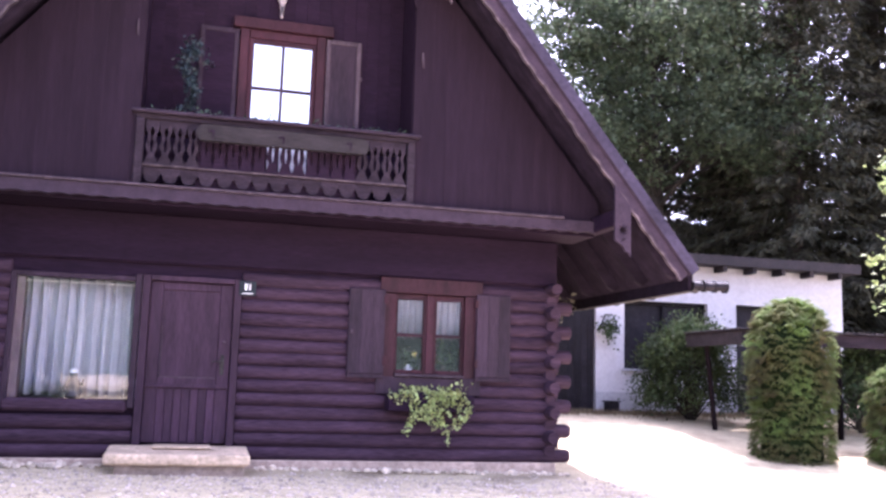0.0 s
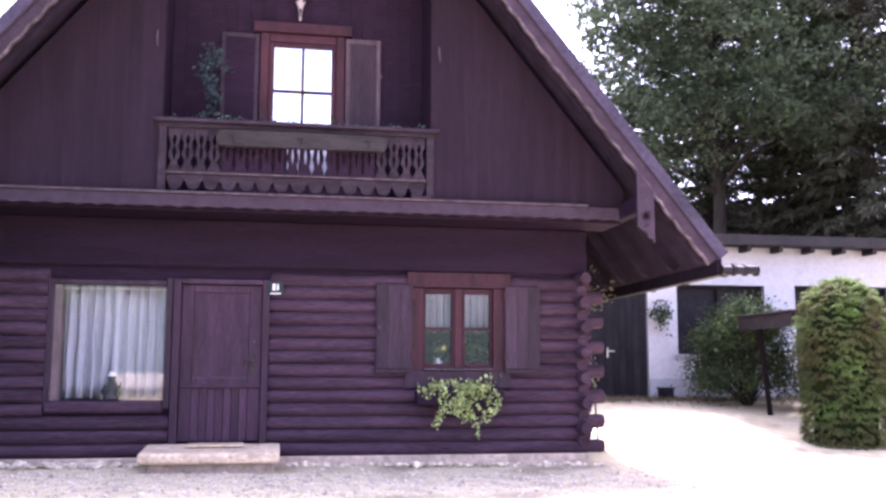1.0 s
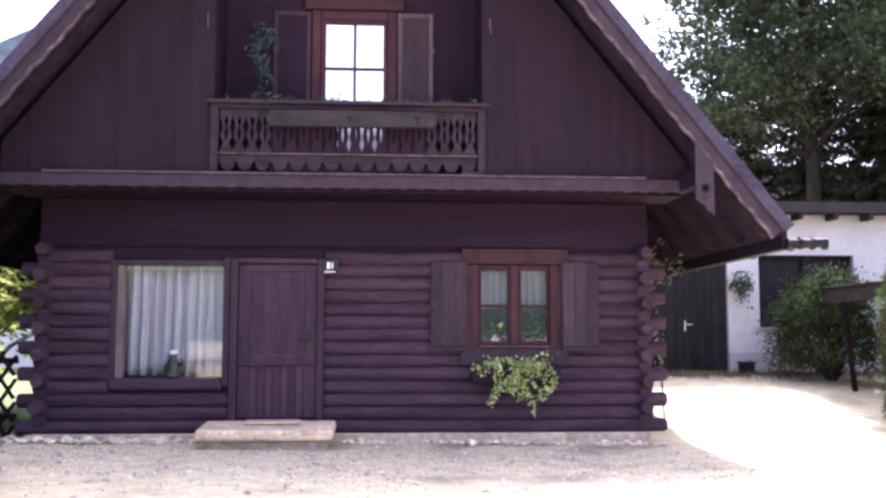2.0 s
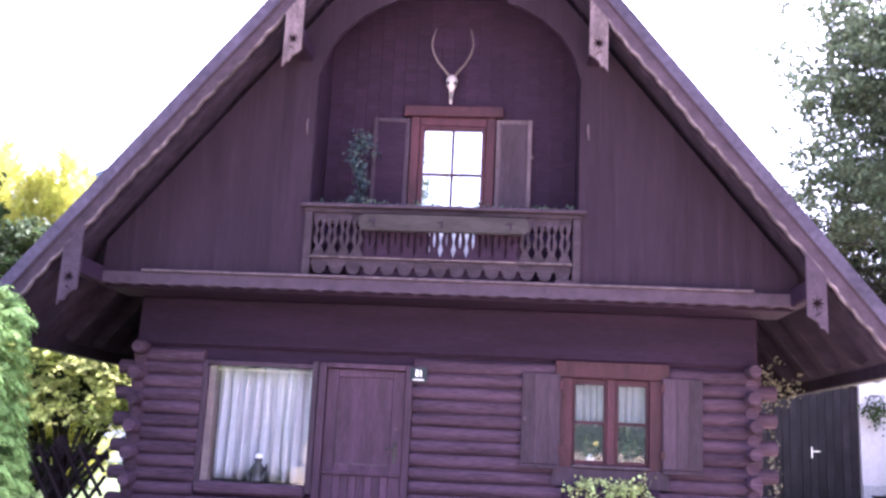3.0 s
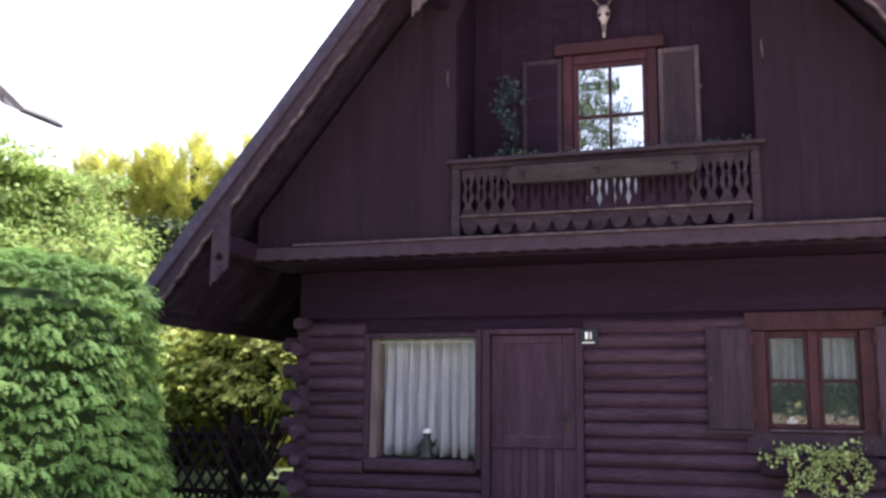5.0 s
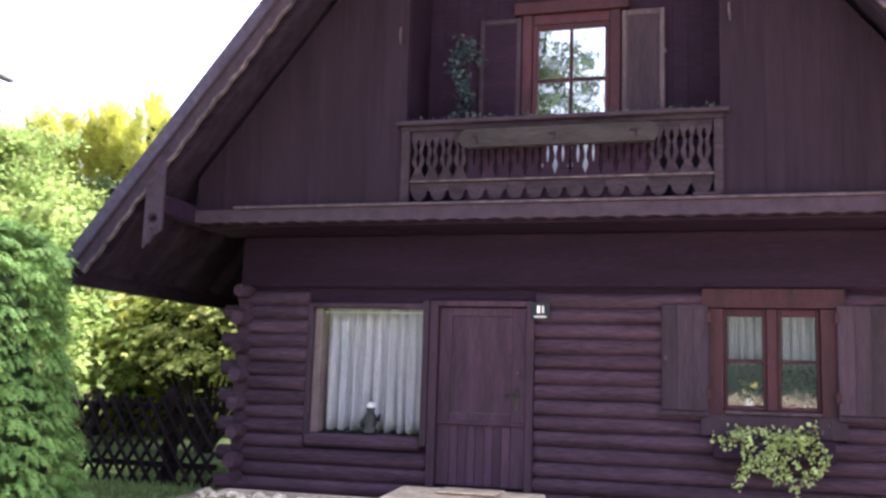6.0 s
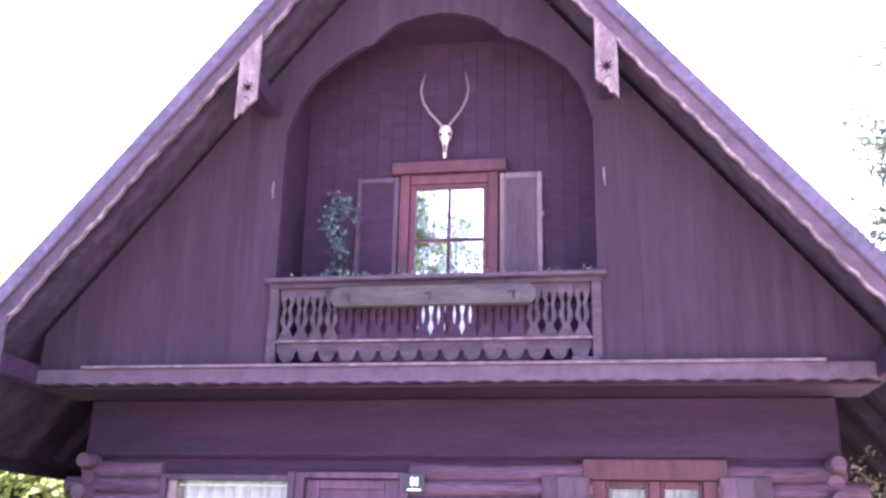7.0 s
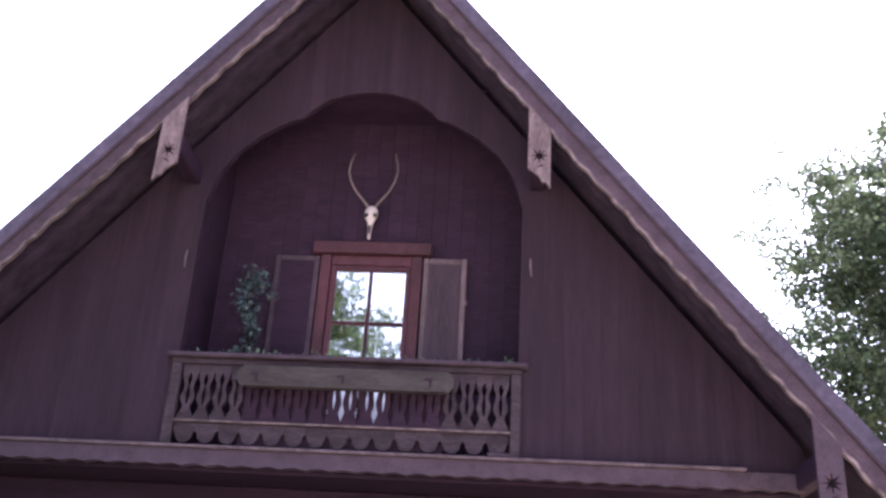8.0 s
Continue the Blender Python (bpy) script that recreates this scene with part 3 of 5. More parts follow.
# projecting rafter foot by the eaves
part("eaves_log", tube([(AX + HALF - 0.02, RY0 + 0.02, 2.30), (AX + HALF + 0.2, RY0, 2.30), (AX + HALF + 0.42, RY0 - 0.02, 2.31)], [0.055, 0.06, 0.058], 10), BLACKISH, roof, "dark gutter spout", smooth=False)
for q in (0.12, 0.26, 0.40):
    part("spout_ring", tube([(AX + HALF + q - 0.02, RY0, 2.30), (AX + HALF + q + 0.02, RY0, 2.30)], [0.075, 0.075], 10), BLACKISH, roof)


# ---- balcony rail ----
balcony = part("balcony", box(LX0 + 0.02, LX1 - 0.02, GY - 0.03, GY + 0.02, 3.345, 3.375, 0.006), RAIL, house, "carved balcony rail of brown weathered boards")
part("handrail", box(LX0 - 0.09, LX1 + 0.09, GY - 0.10, GY + 0.06, 3.945, 3.99, 0.012), TRIM, balcony, "worn handrail")
part("under_rail", box(LX0 - 0.04, LX1 + 0.04, GY - 0.045, GY + 0.03, 3.89, 3.943, 0.006), RAIL, balcony)
for x in (LX0 + 0.015, LX1 - 0.015):
    part("post", box(x - 0.045, x + 0.045, GY - 0.05, GY + 0.04, 3.13, 3.89, 0.008), RAIL, balcony)
PW = 0.1496                                    # pitch of the sawn boards
HALF_CUT = ((3.4, 0.0), (3.435, 0.0168), (3.47, 0.0364), (3.5, 0.0406), (3.53, 0.0252), (3.57, 0.0084), (3.61, 0.014), (3.66, 0.0308), (3.71, 0.028), (3.76, 0.0112), (3.8, 0.0056), (3.81, 0.0))
HOLE = ((3.50, 0.0), (3.53, 0.009), (3.57, 0.016), (3.61, 0.022), (3.65, 0.014), (3.68, 0.007), (3.71, 0.014), (3.75, 0.024), (3.785, 0.015), (3.81, 0.0))


def sawn_board(k=1.0):
    """A balcony board: half drops sawn into both sides, a waisted slot through the middle."""
    w = PW / 2 - 0.001
    right = [(w - k * d, z) for z, d in HALF_CUT]
    outline = [(-w, 3.376), (w, 3.376), *right, (w, 3.889), (-w, 3.889), *[(-x, z) for x, z in right[::-1]]]
    hole = [(k * d, z) for z, d in HOLE] + [(-k * d, z) for z, d in HOLE[-2:0:-1]]
    bm = slab(outline, -0.012, 0.012, holes=(hole,))
    bmesh.ops.recalc_face_normals(bm, faces=bm.faces[:])
    me = bpy.data.meshes.new("sawn_board")
    bm.to_mesh(me)
    bm.free()
    me.materials.append(RAIL)
    return me


def apron_mesh(w):
    """A short board with a rounded foot and a small shoulder on each side."""
    foot = [(w * 0.78 * math.cos(a), 0.105 - 0.085 * math.sin(a)) for a in np.linspace(0, math.pi, 11)]
    bm = slab([(-w, 0.20), (w, 0.20), (w, 0.128), (w * 0.86, 0.118), *foot, (-w * 0.86, 0.118), (-w, 0.128)], -0.011, 0.011)
    bmesh.ops.recalc_face_normals(bm, faces=bm.faces[:])
    me = bpy.data.meshes.new("apron_board")
    bm.to_mesh(me)
    bm.free()
    me.materials.append(RAIL)
    return me


BOARD, APRON = sawn_board(), apron_mesh(0.0995)
# middle boards: narrower cuts, and the planter's shade put in as dark wood
SHADED_BOARD = sawn_board(0.66)
SHADED_BOARD.materials[0] = DARK
for i in range(20):
    x = LC + (i - 9.5) * PW
    piece("sawn_board", SHADED_BOARD if -0.62 < x < 1.22 else BOARD, balcony, (x, GY - 0.005, 0))
for i in range(15):
    piece("apron_board", APRON, balcony, (LC + (i - 7) * 0.2, GY - 0.005, 3.142))
part("lower_rail_lip", box(LX0 + 0.06, LX1 - 0.06, GY - 0.045, GY - 0.031, 3.352, 3.371, 0.003), BARE_EDGE, balcony, "pale worn edge of the lower rail")
part("small_block", box(1.62, 1.86, GY - 0.10, GY - 0.02, 3.138, 3.17, 0.005), TRIM, balcony, "small pale wooden block")
# dark boards added behind the gaps to deepen the shaded middle part
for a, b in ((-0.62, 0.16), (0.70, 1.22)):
    part("inner_board", box(a, b, GY + 0.03, GY + 0.045, 3.38, 3.885), DARK, balcony, "added dark board behind the sawn boards, for the shaded middle")
part("inner_board", box(-0.62, 1.22, GY + 0.03, GY + 0.045, 3.13, 3.34), DARK, balcony, "added dark board behind the apron, for the shaded middle")
for x in (LX0 - 0.09, LX1 + 0.09):
    part("hook", tube([(x, GY - 0.03, 5.03), (x, GY - 0.045, 4.95), (x + 0.01, GY - 0.05, 4.84)], [0.010, 0.012, 0.008], 6), SHUTTER_EDGE, gable, "thin pale hook")

# long box hung on the outside of the rail
pl = thing("balcony_planter", (AX, GY - 0.13, 3.635), "long grey weathered wooden flower box on the balcony rail", "planter")
px0, px1, pz0, pz1, PF = -0.64, 1.31, 3.662, 3.847, GY - 0.17
part("front_board", slab([(px0 + 0.04, pz0), (px1 - 0.04, pz0), (px1, pz0 + 0.05), (px1, pz1 - 0.06), (px1 - 0.06, pz1), (px0 + 0.06, pz1), (px0, pz1 - 0.06), (px0, pz0 + 0.05)], PF - 0.022, PF), PLANTER, pl)
part("bottom", box(px0 + 0.06, px1 - 0.06, PF + 0.002, GY - 0.062, pz0 + 0.012, pz0 + 0.03), PLANTER, pl)
for x in (px0 + 0.05, px1 - 0.07):
    part("end_board", box(x, x + 0.02, PF + 0.002, GY - 0.062, pz0 + 0.033, pz1 - 0.02), PLANTER, pl)
part("back_board", box(px0 + 0.05, px1 - 0.05, GY - 0.06, GY - 0.047, pz0 + 0.02, pz1 - 0.02), PLANTER, pl)
for x in (-0.48, 0.30, 1.08):
    part("strap", box(x - 0.035, x + 0.035, PF - 0.030, PF - 0.024, 3.760, 3.780), DARK, pl, "small dark strap")
    part("strap", box(x + 0.012, x + 0.03, PF - 0.030, PF - 0.024, 3.700, 3.759), DARK, pl)


def leaf_thing(name, V, material, label, category, loc, kind="", group=""):
    ob = thing(name, loc, label, category, group, kind)
    part("leaves", quads_mesh(name, V), material, ob)
    return ob


def clump(centre, spread, n, L, W, down=0.0):
    C = np.asarray(centre) + rng.normal(size=(n, 3)) * spread
    D = unit(rng.normal(size=(n, 3)) + np.array([0, -0.4, -down]))
    return leaf_quads(C, D, sphere_dirs(n), L * rng.uniform(0.6, 1.2, n), W * rng.uniform(0.7, 1.2, n))


V = np.concatenate([clump((x, GY + 0.16 + rng.normal() * 0.03, 4.0 + 0.02 * rng.normal()), (0.06, 0.03, 0.025 + 0.015 * (rng.random() > 0.7)), 26, 0.05, 0.03, -0.5) for x in np.linspace(LX0 + 0.1, LX1 - 0.1, 34)])
bp = leaf_thing("balcony_plants", V, BOXPLANT, "low dark green plants in a trough behind the rail", "plant", (AX, GY + 0.16, 3.8))
part("trough", box(LX0 + 0.06, LX1 - 0.06, GY + 0.07, GY + 0.25, 3.80, 3.95, 0.01), PLANTER, bp, "plain wooden trough")
part("trough_shelf", box(LX0, LX1, GY + 0.06, GY + 0.26, 3.77, 3.797), DARK, bp)

# climbing plant on a stake in the loggia
V = [clump((-0.76 + 0.05 * math.sin(9 * z) + 0.035 * rng.normal(), -0.35 + 0.05 * rng.normal(), z), (0.028 + 0.07 * max(0, (z - 4.5)), 0.05, 0.035), 22, 0.06, 0.03, 0.8) for z in np.linspace(4.02, 4.97, 36)]
V += [clump((-0.58, -0.35, 4.72 + 0.03 * q), (0.03, 0.04, 0.03), 12, 0.05, 0.03, 0.3) for q in range(2)]
hp = leaf_thing("trailing_plant", np.concatenate(V), BLUEPLANT, "trailing blue-green plant on a stake in the loggia", "plant", (-0.76, -0.35, 3.95))
part("stake", tube([(-0.77, -0.40, 3.95), (-0.76, -0.37, 4.4), (-0.76, -0.35, 4.92)], [0.012] * 3, 6), DARK, hp)

# skull with antlers over the balcony door
sk = thing("antler_trophy", (0.29, 0.0, 5.72), "bleached deer skull with two curved brown antlers on the boards", "trophy")
skull = lathe([(0.006, -0.30), (0.016, -0.285), (0.018, -0.22), (0.026, -0.15), (0.036, -0.10), (0.062, -0.05), (0.076, 0.0), (0.070, 0.04), (0.052, 0.075), (0.022, 0.095)], 16, (0.285, -0.01, 5.80))
for v in skull.verts:
    v.co.y = -0.01 + (v.co.y + 0.01) * 0.8 - 0.10 * max(0.0, 5.80 - v.co.z)
part("skull", skull, BONE, sk, smooth=True)
for s in (-1, 1):
    # dark inserts stand for the shade in the sockets and nose gap
    part("eye_socket", lathe([(0.001, -0.024), (0.024, -0.014), (0.026, 0.012), (0.001, 0.024)], 8, (0.285 + s * 0.046, -0.055, 5.775)), FIGURE, sk)
    part("nose_gap", tube([(0.285 + s * 0.008, -0.046, 5.66), (0.285 + s * 0.006, -0.052, 5.56)], [0.008, 0.004], 6), FIGURE, sk)
    pts = [(0.285 + s * dx, -0.02 - dy, z) for dx, dy, z in ((0.028, 0.0, 5.87), (0.085, 0.03, 5.94), (0.17, 0.06, 6.03), (0.235, 0.09, 6.14), (0.262, 0.11, 6.25), (0.252, 0.11, 6.35), (0.232, 0.10, 6.43), (0.218, 0.09, 6.49))]
    part("antler", tube(pts, [0.017, 0.013, 0.011, 0.010, 0.009, 0.008, 0.006, 0.003], 8), ANTLER, sk, smooth=True)
    part("antler_burr", tube([(0.285 + s * 0.024, -0.02, 5.862), (0.285 + s * 0.040, -0.02, 5.885)], [0.026, 0.024], 8), ANTLER, sk)
part("mount", box(0.26, 0.32, 0.02, 0.074, 5.72, 5.9, 0.01), DARK, sk)


# ---- windows and doors of the house ----
def pane(x0, x1, y, z0, z1, parent, material=None):
    ob = part("pane", box(x0, x1, y, y + 0.005, z0, z1), material or GLASS, parent)
    ob.visible_shadow = False
    return ob


def bar(name, x0, x1, y0, y1, z0, z1, material, parent, label="", bev=0.006):
    return part(name, box(x0, x1, y0, y1, z0, z1, bev), material, parent, label)


# balcony door with four upper lights
bd = bar("balcony_door", -0.20, -0.09, 0.0, 0.09, 3.13, 5.34, REDWOOD, house, "red-brown balcony door with four reflecting panes")
bar("frame_post", 0.75, 0.86, 0.0, 0.09, 3.13, 5.34, REDWOOD, bd)
bar("lintel", -0.29, 0.95, -0.03, 0.09, 5.345, 5.48, REDWOOD, bd)
bar("head", -0.088, 0.748, 0.02, 0.09, 5.23, 5.343, REDWOOD, bd)
for a, b in ((-0.088, -0.025), (0.695, 0.748)):
    bar("stile", a, b, 0.03, 0.08, 3.14, 5.228, REDWOOD, bd)
bar("top_rail", -0.023, 0.693, 0.03, 0.08, 5.17, 5.228, REDWOOD, bd)
bar("bottom_rail", -0.023, 0.693, 0.03, 0.08, 3.14, 3.34, REDWOOD, bd)
bar("mullion", 0.318, 0.352, 0.028, 0.08, 3.342, 5.168, REDWOOD, bd)
for z in (4.60, 3.98):
    for a, b in ((-0.023, 0.316), (0.354, 0.693)):
        bar("glazing_bar", a, b, 0.032, 0.078, z - 0.018, z + 0.018, REDWOOD, bd)
for z0, z1 in ((3.34, 3.962), (3.998, 4.582), (4.618, 5.17)):
    for a, b in ((-0.023, 0.316), (0.354, 0.693)):
        pane(a, b, 0.055, z0, z1, bd, MIRRORGLASS if z0 > 3.9 else GLASS)
# added white sheet imitates the bright sky that the lower panes mirror
part("inner_blind", box(-0.02, 0.69, 0.066, 0.072, 3.345, 3.96), WHITE, bd, "white sheet standing for sky mirrored in the lower panes")
part("backing", box(-0.2, 0.86, 0.095, 0.10, 3.13, 5.34), BLACKISH, bd)
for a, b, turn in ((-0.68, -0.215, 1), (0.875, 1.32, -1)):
    # pair differs in colour only: lit tones right, shaded tones left
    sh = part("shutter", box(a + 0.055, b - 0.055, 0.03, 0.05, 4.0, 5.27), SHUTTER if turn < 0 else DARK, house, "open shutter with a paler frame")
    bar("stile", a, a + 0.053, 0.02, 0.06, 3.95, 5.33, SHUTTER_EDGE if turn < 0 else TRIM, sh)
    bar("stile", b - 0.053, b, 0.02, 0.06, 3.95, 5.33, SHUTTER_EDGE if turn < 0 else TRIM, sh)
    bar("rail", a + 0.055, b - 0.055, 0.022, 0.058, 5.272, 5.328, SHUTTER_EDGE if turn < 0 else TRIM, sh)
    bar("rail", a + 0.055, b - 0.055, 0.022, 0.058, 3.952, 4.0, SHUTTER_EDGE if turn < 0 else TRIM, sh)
    part("catch", box(b - 0.02 if turn < 0 else a, b + 0.02 if turn < 0 else a + 0.03, 0.0, 0.018, 4.82, 4.87, 0.004), SHUTTER_EDGE, sh)

# shop-like window with net curtain
sw = bar("show_window", -2.56, -2.50, -0.03, 0.10, 0.70, 2.17, SHUTTER, house, "large single-paned window in a dark frame")
bar("frame_post", -1.215, -1.145, -0.05, 0.10, 0.655, 2.20, SHUTTER, sw)
bar("head", -2.498, -1.217, -0.03, 0.10, 2.115, 2.17, SHUTTER, sw)
bar("sill", -2.558, -1.217, -0.045, 0.10, 0.605, 0.742, LOG, sw, bev=0.03)
pane(-2.498, -1.217, 0.03, 0.747, 2.113, sw)
part("reveal", box(-2.50, -2.415, 0.037, 0.33, 0.75, 2.112), REVEAL, sw, "pale pinkish side of the window niche")
part("window_board", box(-2.55, -1.15, 0.10, 0.42, 0.70, 0.75, 0.006), SHUTTER, sw)


def curtain(name, x0, x1, y, z0, z1, folds, depth, label, hem=0.018, cloth=None):
    nx, nz = folds * 10, 8
    xs, zs = np.linspace(0, 1, nx + 1), np.linspace(0, 1, nz + 1)
    ph = rng.uniform(-0.8, 0.8, folds + 2)
    V = []
    for b in zs:
        for a in xs:
            k = a * folds
            f = math.sin(2 * math.pi * k + ph[int(k)]) + 0.35 * math.sin(4.7 * math.pi * k + 1.0)
            V.append((x0 + (x1 - x0) * (a + 0.004 * math.sin(9 * b + 20 * a)), y + depth * f * (0.55 + 0.45 * (1 - b)), z0 + (z1 - z0) * b + (hem * math.sin(2 * math.pi * k) if b == 0 else 0)))
    F = [(j * (nx + 1) + i, j * (nx + 1) + i + 1, (j + 1) * (nx + 1) + i + 1, (j + 1) * (nx + 1) + i) for j in range(nz) for i in range(nx)]
    me = bpy.data.meshes.new(name)
    me.from_pydata(V, [], F)
    ob = part(name, me, cloth or CURTAIN, None, smooth=True)
    so = ob.modifiers.new("thick", "SOLIDIFY")
    so.thickness = 0.002
    return tagged(ob, label, "curtain")


curtain("net_curtain", -2.44, -1.10, 0.22, 0.775, 2.16, 10, 0.07, "long white net curtain hanging in folds behind glass")
rod = part("curtain_rod", tube([(-2.44, 0.13, 2.075), (-1.85, 0.13, 2.078), (-1.19, 0.13, 2.075)], [0.008] * 3, 8), WHITE)
tagged(rod, "thin white curtain rod under the window head", "curtain rod")
fig = lathe([(0.085, 0.0), (0.09, 0.04), (0.06, 0.07), (0.075, 0.12), (0.068, 0.19), (0.04, 0.235), (0.045, 0.26), (0.05, 0.285), (0.045, 0.32), (0.012, 0.34)], 14, (-1.82, 0.10, 0.75))
tube([(-1.76, 0.10, 0.92), (-1.72, 0.08, 0.90), (-1.71, 0.07, 0.97)], [0.022, 0.02, 0.012], 7, bm=fig)
tube([(-1.88, 0.10, 0.92), (-1.92, 0.08, 0.86), (-1.90, 0.06, 0.82)], [0.022, 0.02, 0.014], 7, bm=fig)
fob = part("figurine", fig, FIGURE, smooth=True)
fob.data.materials.append(WHITE)
for p in fob.data.polygons:
    if p.center.z > 1.04:
        p.material_index = 1
tagged(fob, "small dark figurine with a white top on the window board", "figurine")
dec = part("sill_branch", tube([(-2.36, 0.11, 0.772), (-2.25, 0.12, 0.765), (-2.1, 0.12, 0.768), (-1.98, 0.11, 0.764)], [0.008, 0.012, 0.01, 0.006], 6), FIGURE)
tagged(dec, "dark dry twig lying on the window board", "twig")

# house door
hd = bar("house_door", -1.135, -1.045, -0.05, 0.10, 0.24, 2.20, DOOR, house, "brown wooden house door with a framed upper panel")
bar("frame_post", -0.085, 0.0, -0.05, 0.10, 0.24, 2.20, DOOR, hd)
bar("head", -1.043, -0.087, -0.05, 0.10, 2.14, 2.20, DOOR, hd)
leaf = bar("door_leaf", -1.043, -0.087, 0.03, 0.075, 0.26, 2.138, DOOR, hd)
for a, b in ((-1.04, -0.90), (-0.24, -0.09)):
    bar("stile", a, b, 0.008, 0.03, 0.27, 2.13, DOOR, hd)
bar("top_rail", -0.898, -0.242, 0.008, 0.03, 2.04, 2.13, DOOR, hd)
bar("lock_rail", -0.898, -0.242, 0.006, 0.03, 0.93, 1.02, DOOR, hd)
bar("drip_rail", -1.04, -0.09, -0.02, 0.006, 0.90, 0.94, DOOR, hd)
for i in range(7):
    a = -0.898 + i * 0.0937
    bar("board", a, a + 0.09, 0.014, 0.03, 0.27, 0.928, DOOR, hd)
part("panel_bead", tube([(-0.885, 0.012, 1.03), (-0.885, 0.012, 1.62)], [0.007] * 2, 6), SHUTTER_EDGE, hd, "pale bead at the panel's edge")
part("panel_bead", box(-0.885, -0.25, 0.004, 0.0075, 1.018, 1.03), SHUTTER_EDGE, hd, "pale bead at the panel's edge")
part("lock_plate", box(-0.20, -0.155, -0.002, 0.008, 1.06, 1.30, 0.004), IRON, hd)
part("door_handle", tube([(-0.178, -0.002, 1.22), (-0.178, -0.05, 1.22), (-0.24, -0.055, 1.22), (-0.30, -0.052, 1.215)], [0.011, 0.011, 0.010, 0.008], 8), IRON, hd, "dark iron handle")
part("knob", lathe([(0.004, -0.012), (0.018, -0.006), (0.018, 0.006), (0.004, 0.012)], 8, (-0.17, -0.005, 1.45)), SHUTTER_EDGE, hd)

# casement window with shutters
cw = bar("casement_window", 1.72, 1.885, -0.04, 0.10, 0.92, 2.14, REDWOOD, house, "red-brown casement window of two leaves and four panes")
bar("frame_post", 2.775, 2.935, -0.04, 0.10, 0.92, 2.14, REDWOOD, cw)
bar("lintel", 1.68, 3.0, -0.06, 0.10, 2.145, 2.335, REDWOOD, cw)
bar("sill", 1.887, 2.773, -0.085, 0.10, 1.115, 1.15, SHUTTER_EDGE, cw, "paler worn window sill")
bar("apron", 1.66, 3.0, -0.05, 0.03, 0.90, 1.112, SHUTTER, cw)
bar("middle_post", 2.285, 2.385, -0.01, 0.09, 1.152, 2.143, REDWOOD, cw)
for a, b in ((1.887, 2.283), (2.387, 2.773)):
    bar("stile", a, a + 0.035, 0.0, 0.08, 1.155, 2.14, REDWOOD, cw)
    bar("stile", b - 0.035, b, 0.0, 0.08, 1.155, 2.14, REDWOOD, cw)
    bar("rail", a + 0.036, b - 0.036, 0.0, 0.08, 1.155, 1.20, REDWOOD, cw)
    bar("rail", a + 0.036, b - 0.036, 0.0, 0.08, 2.07, 2.14, REDWOOD, cw)
    bar("glazing_bar", a + 0.036, b - 0.036, 0.005, 0.07, 1.612, 1.648, REDWOOD, cw)
    pane(a + 0.036, b - 0.036, 0.03, 1.201, 1.611, cw)
    pane(a + 0.036, b - 0.036, 0.03, 1.649, 2.069, cw)
part("window_board", box(1.72, 2.95, 0.11, 0.40, 1.14, 1.18, 0.006), REDWOOD, cw)
for a, b in ((1.29, 1.745), (2.915, 3.375)):
    sh = part("shutter", box(a, b, -0.085, -0.055, 1.13, 2.175, 0.005), SHUTTER, house, "plain brown board shutter folded open")
    for q in range(3):
        w = (b - a - 0.02) / 3
        part("board", box(a + 0.01 + q * w + 0.0007, a + 0.01 + (q + 1) * w - 0.0007, -0.092, -0.086, 1.14, 2.165, 0.002), SHUTTER, sh)
    part("batten", box(a, b, -0.10, -0.055, 1.085, 1.128, 0.004), SHUTTER, sh)
    e = a + 0.03 if a < 2 else b - 0.05
    if a < 2:
        part("catch", box(e, e + 0.02, -0.115, -0.093, 1.62, 1.665, 0.004), SHUTTER_EDGE, sh, "pale metal catch")
    h = b - 0.02 if a < 2 else a - 0.02
    for z in (1.25, 2.0):
        part("hinge", box(h, h + 0.05, -0.10, -0.093, z, z + 0.10, 0.004), REDWOOD, sh)
curtain("half_curtain", 1.88, 2.29, 0.16, 1.60, 2.14, 4, 0.03, "short greyish net curtain in the casement window", cloth=SHEER)
curtain("half_curtain", 2.38, 2.78, 0.16, 1.60, 2.14, 4, 0.03, "short greyish net curtain in the casement window", cloth=SHEER)
V = np.concatenate([clump((2.10 + 0.12 * rng.normal(), 0.22, 1.30 + 0.06 * rng.normal()), (0.05, 0.03, 0.06), 16, 0.09, 0.03) for _ in range(8)])
pp = leaf_thing("potted_plant", V, BUSHLEAF, "small green pot plant with a yellow flower on the window board", "plant", (2.1, 0.22, 1.18))
part("flower", quads_mesh("flower", clump((2.17, 0.13, 1.40), (0.015, 0.012, 0.02), 26, 0.04, 0.03)), YELLOW, pp, "yellow flower")
part("pot", lathe([(0.06, 0), (0.05, 0.04), (0.025, 0.085), (0.012, 0.09)], 12, (2.12, 0.20, 1.18)), WHITE, pp)
V = np.concatenate([clump((2.58 + 0.10 * rng.normal(), 0.22, 1.36 + 0.08 * rng.normal()), (0.06, 0.03, 0.07), 16, 0.16, 0.035) for _ in range(14)])
pp = leaf_thing("potted_plant", V, BUSHLEAF, "leafy green pot plant behind the casement window", "plant", (2.58, 0.22, 1.18))
part("pot", lathe([(0.05, 0), (0.065, 0.09), (0.07, 0.095)], 12, (2.58, 0.24, 1.18)), FIGURE, pp)


# number plate: plain bars for its figures
npl = part("house_plate", box(-0.035, 0.165, -0.065, -0.055, 2.01, 2.185, 0.004), ENAMEL)
tagged(npl, "small blue enamel house plate with pale bars", "house plate")
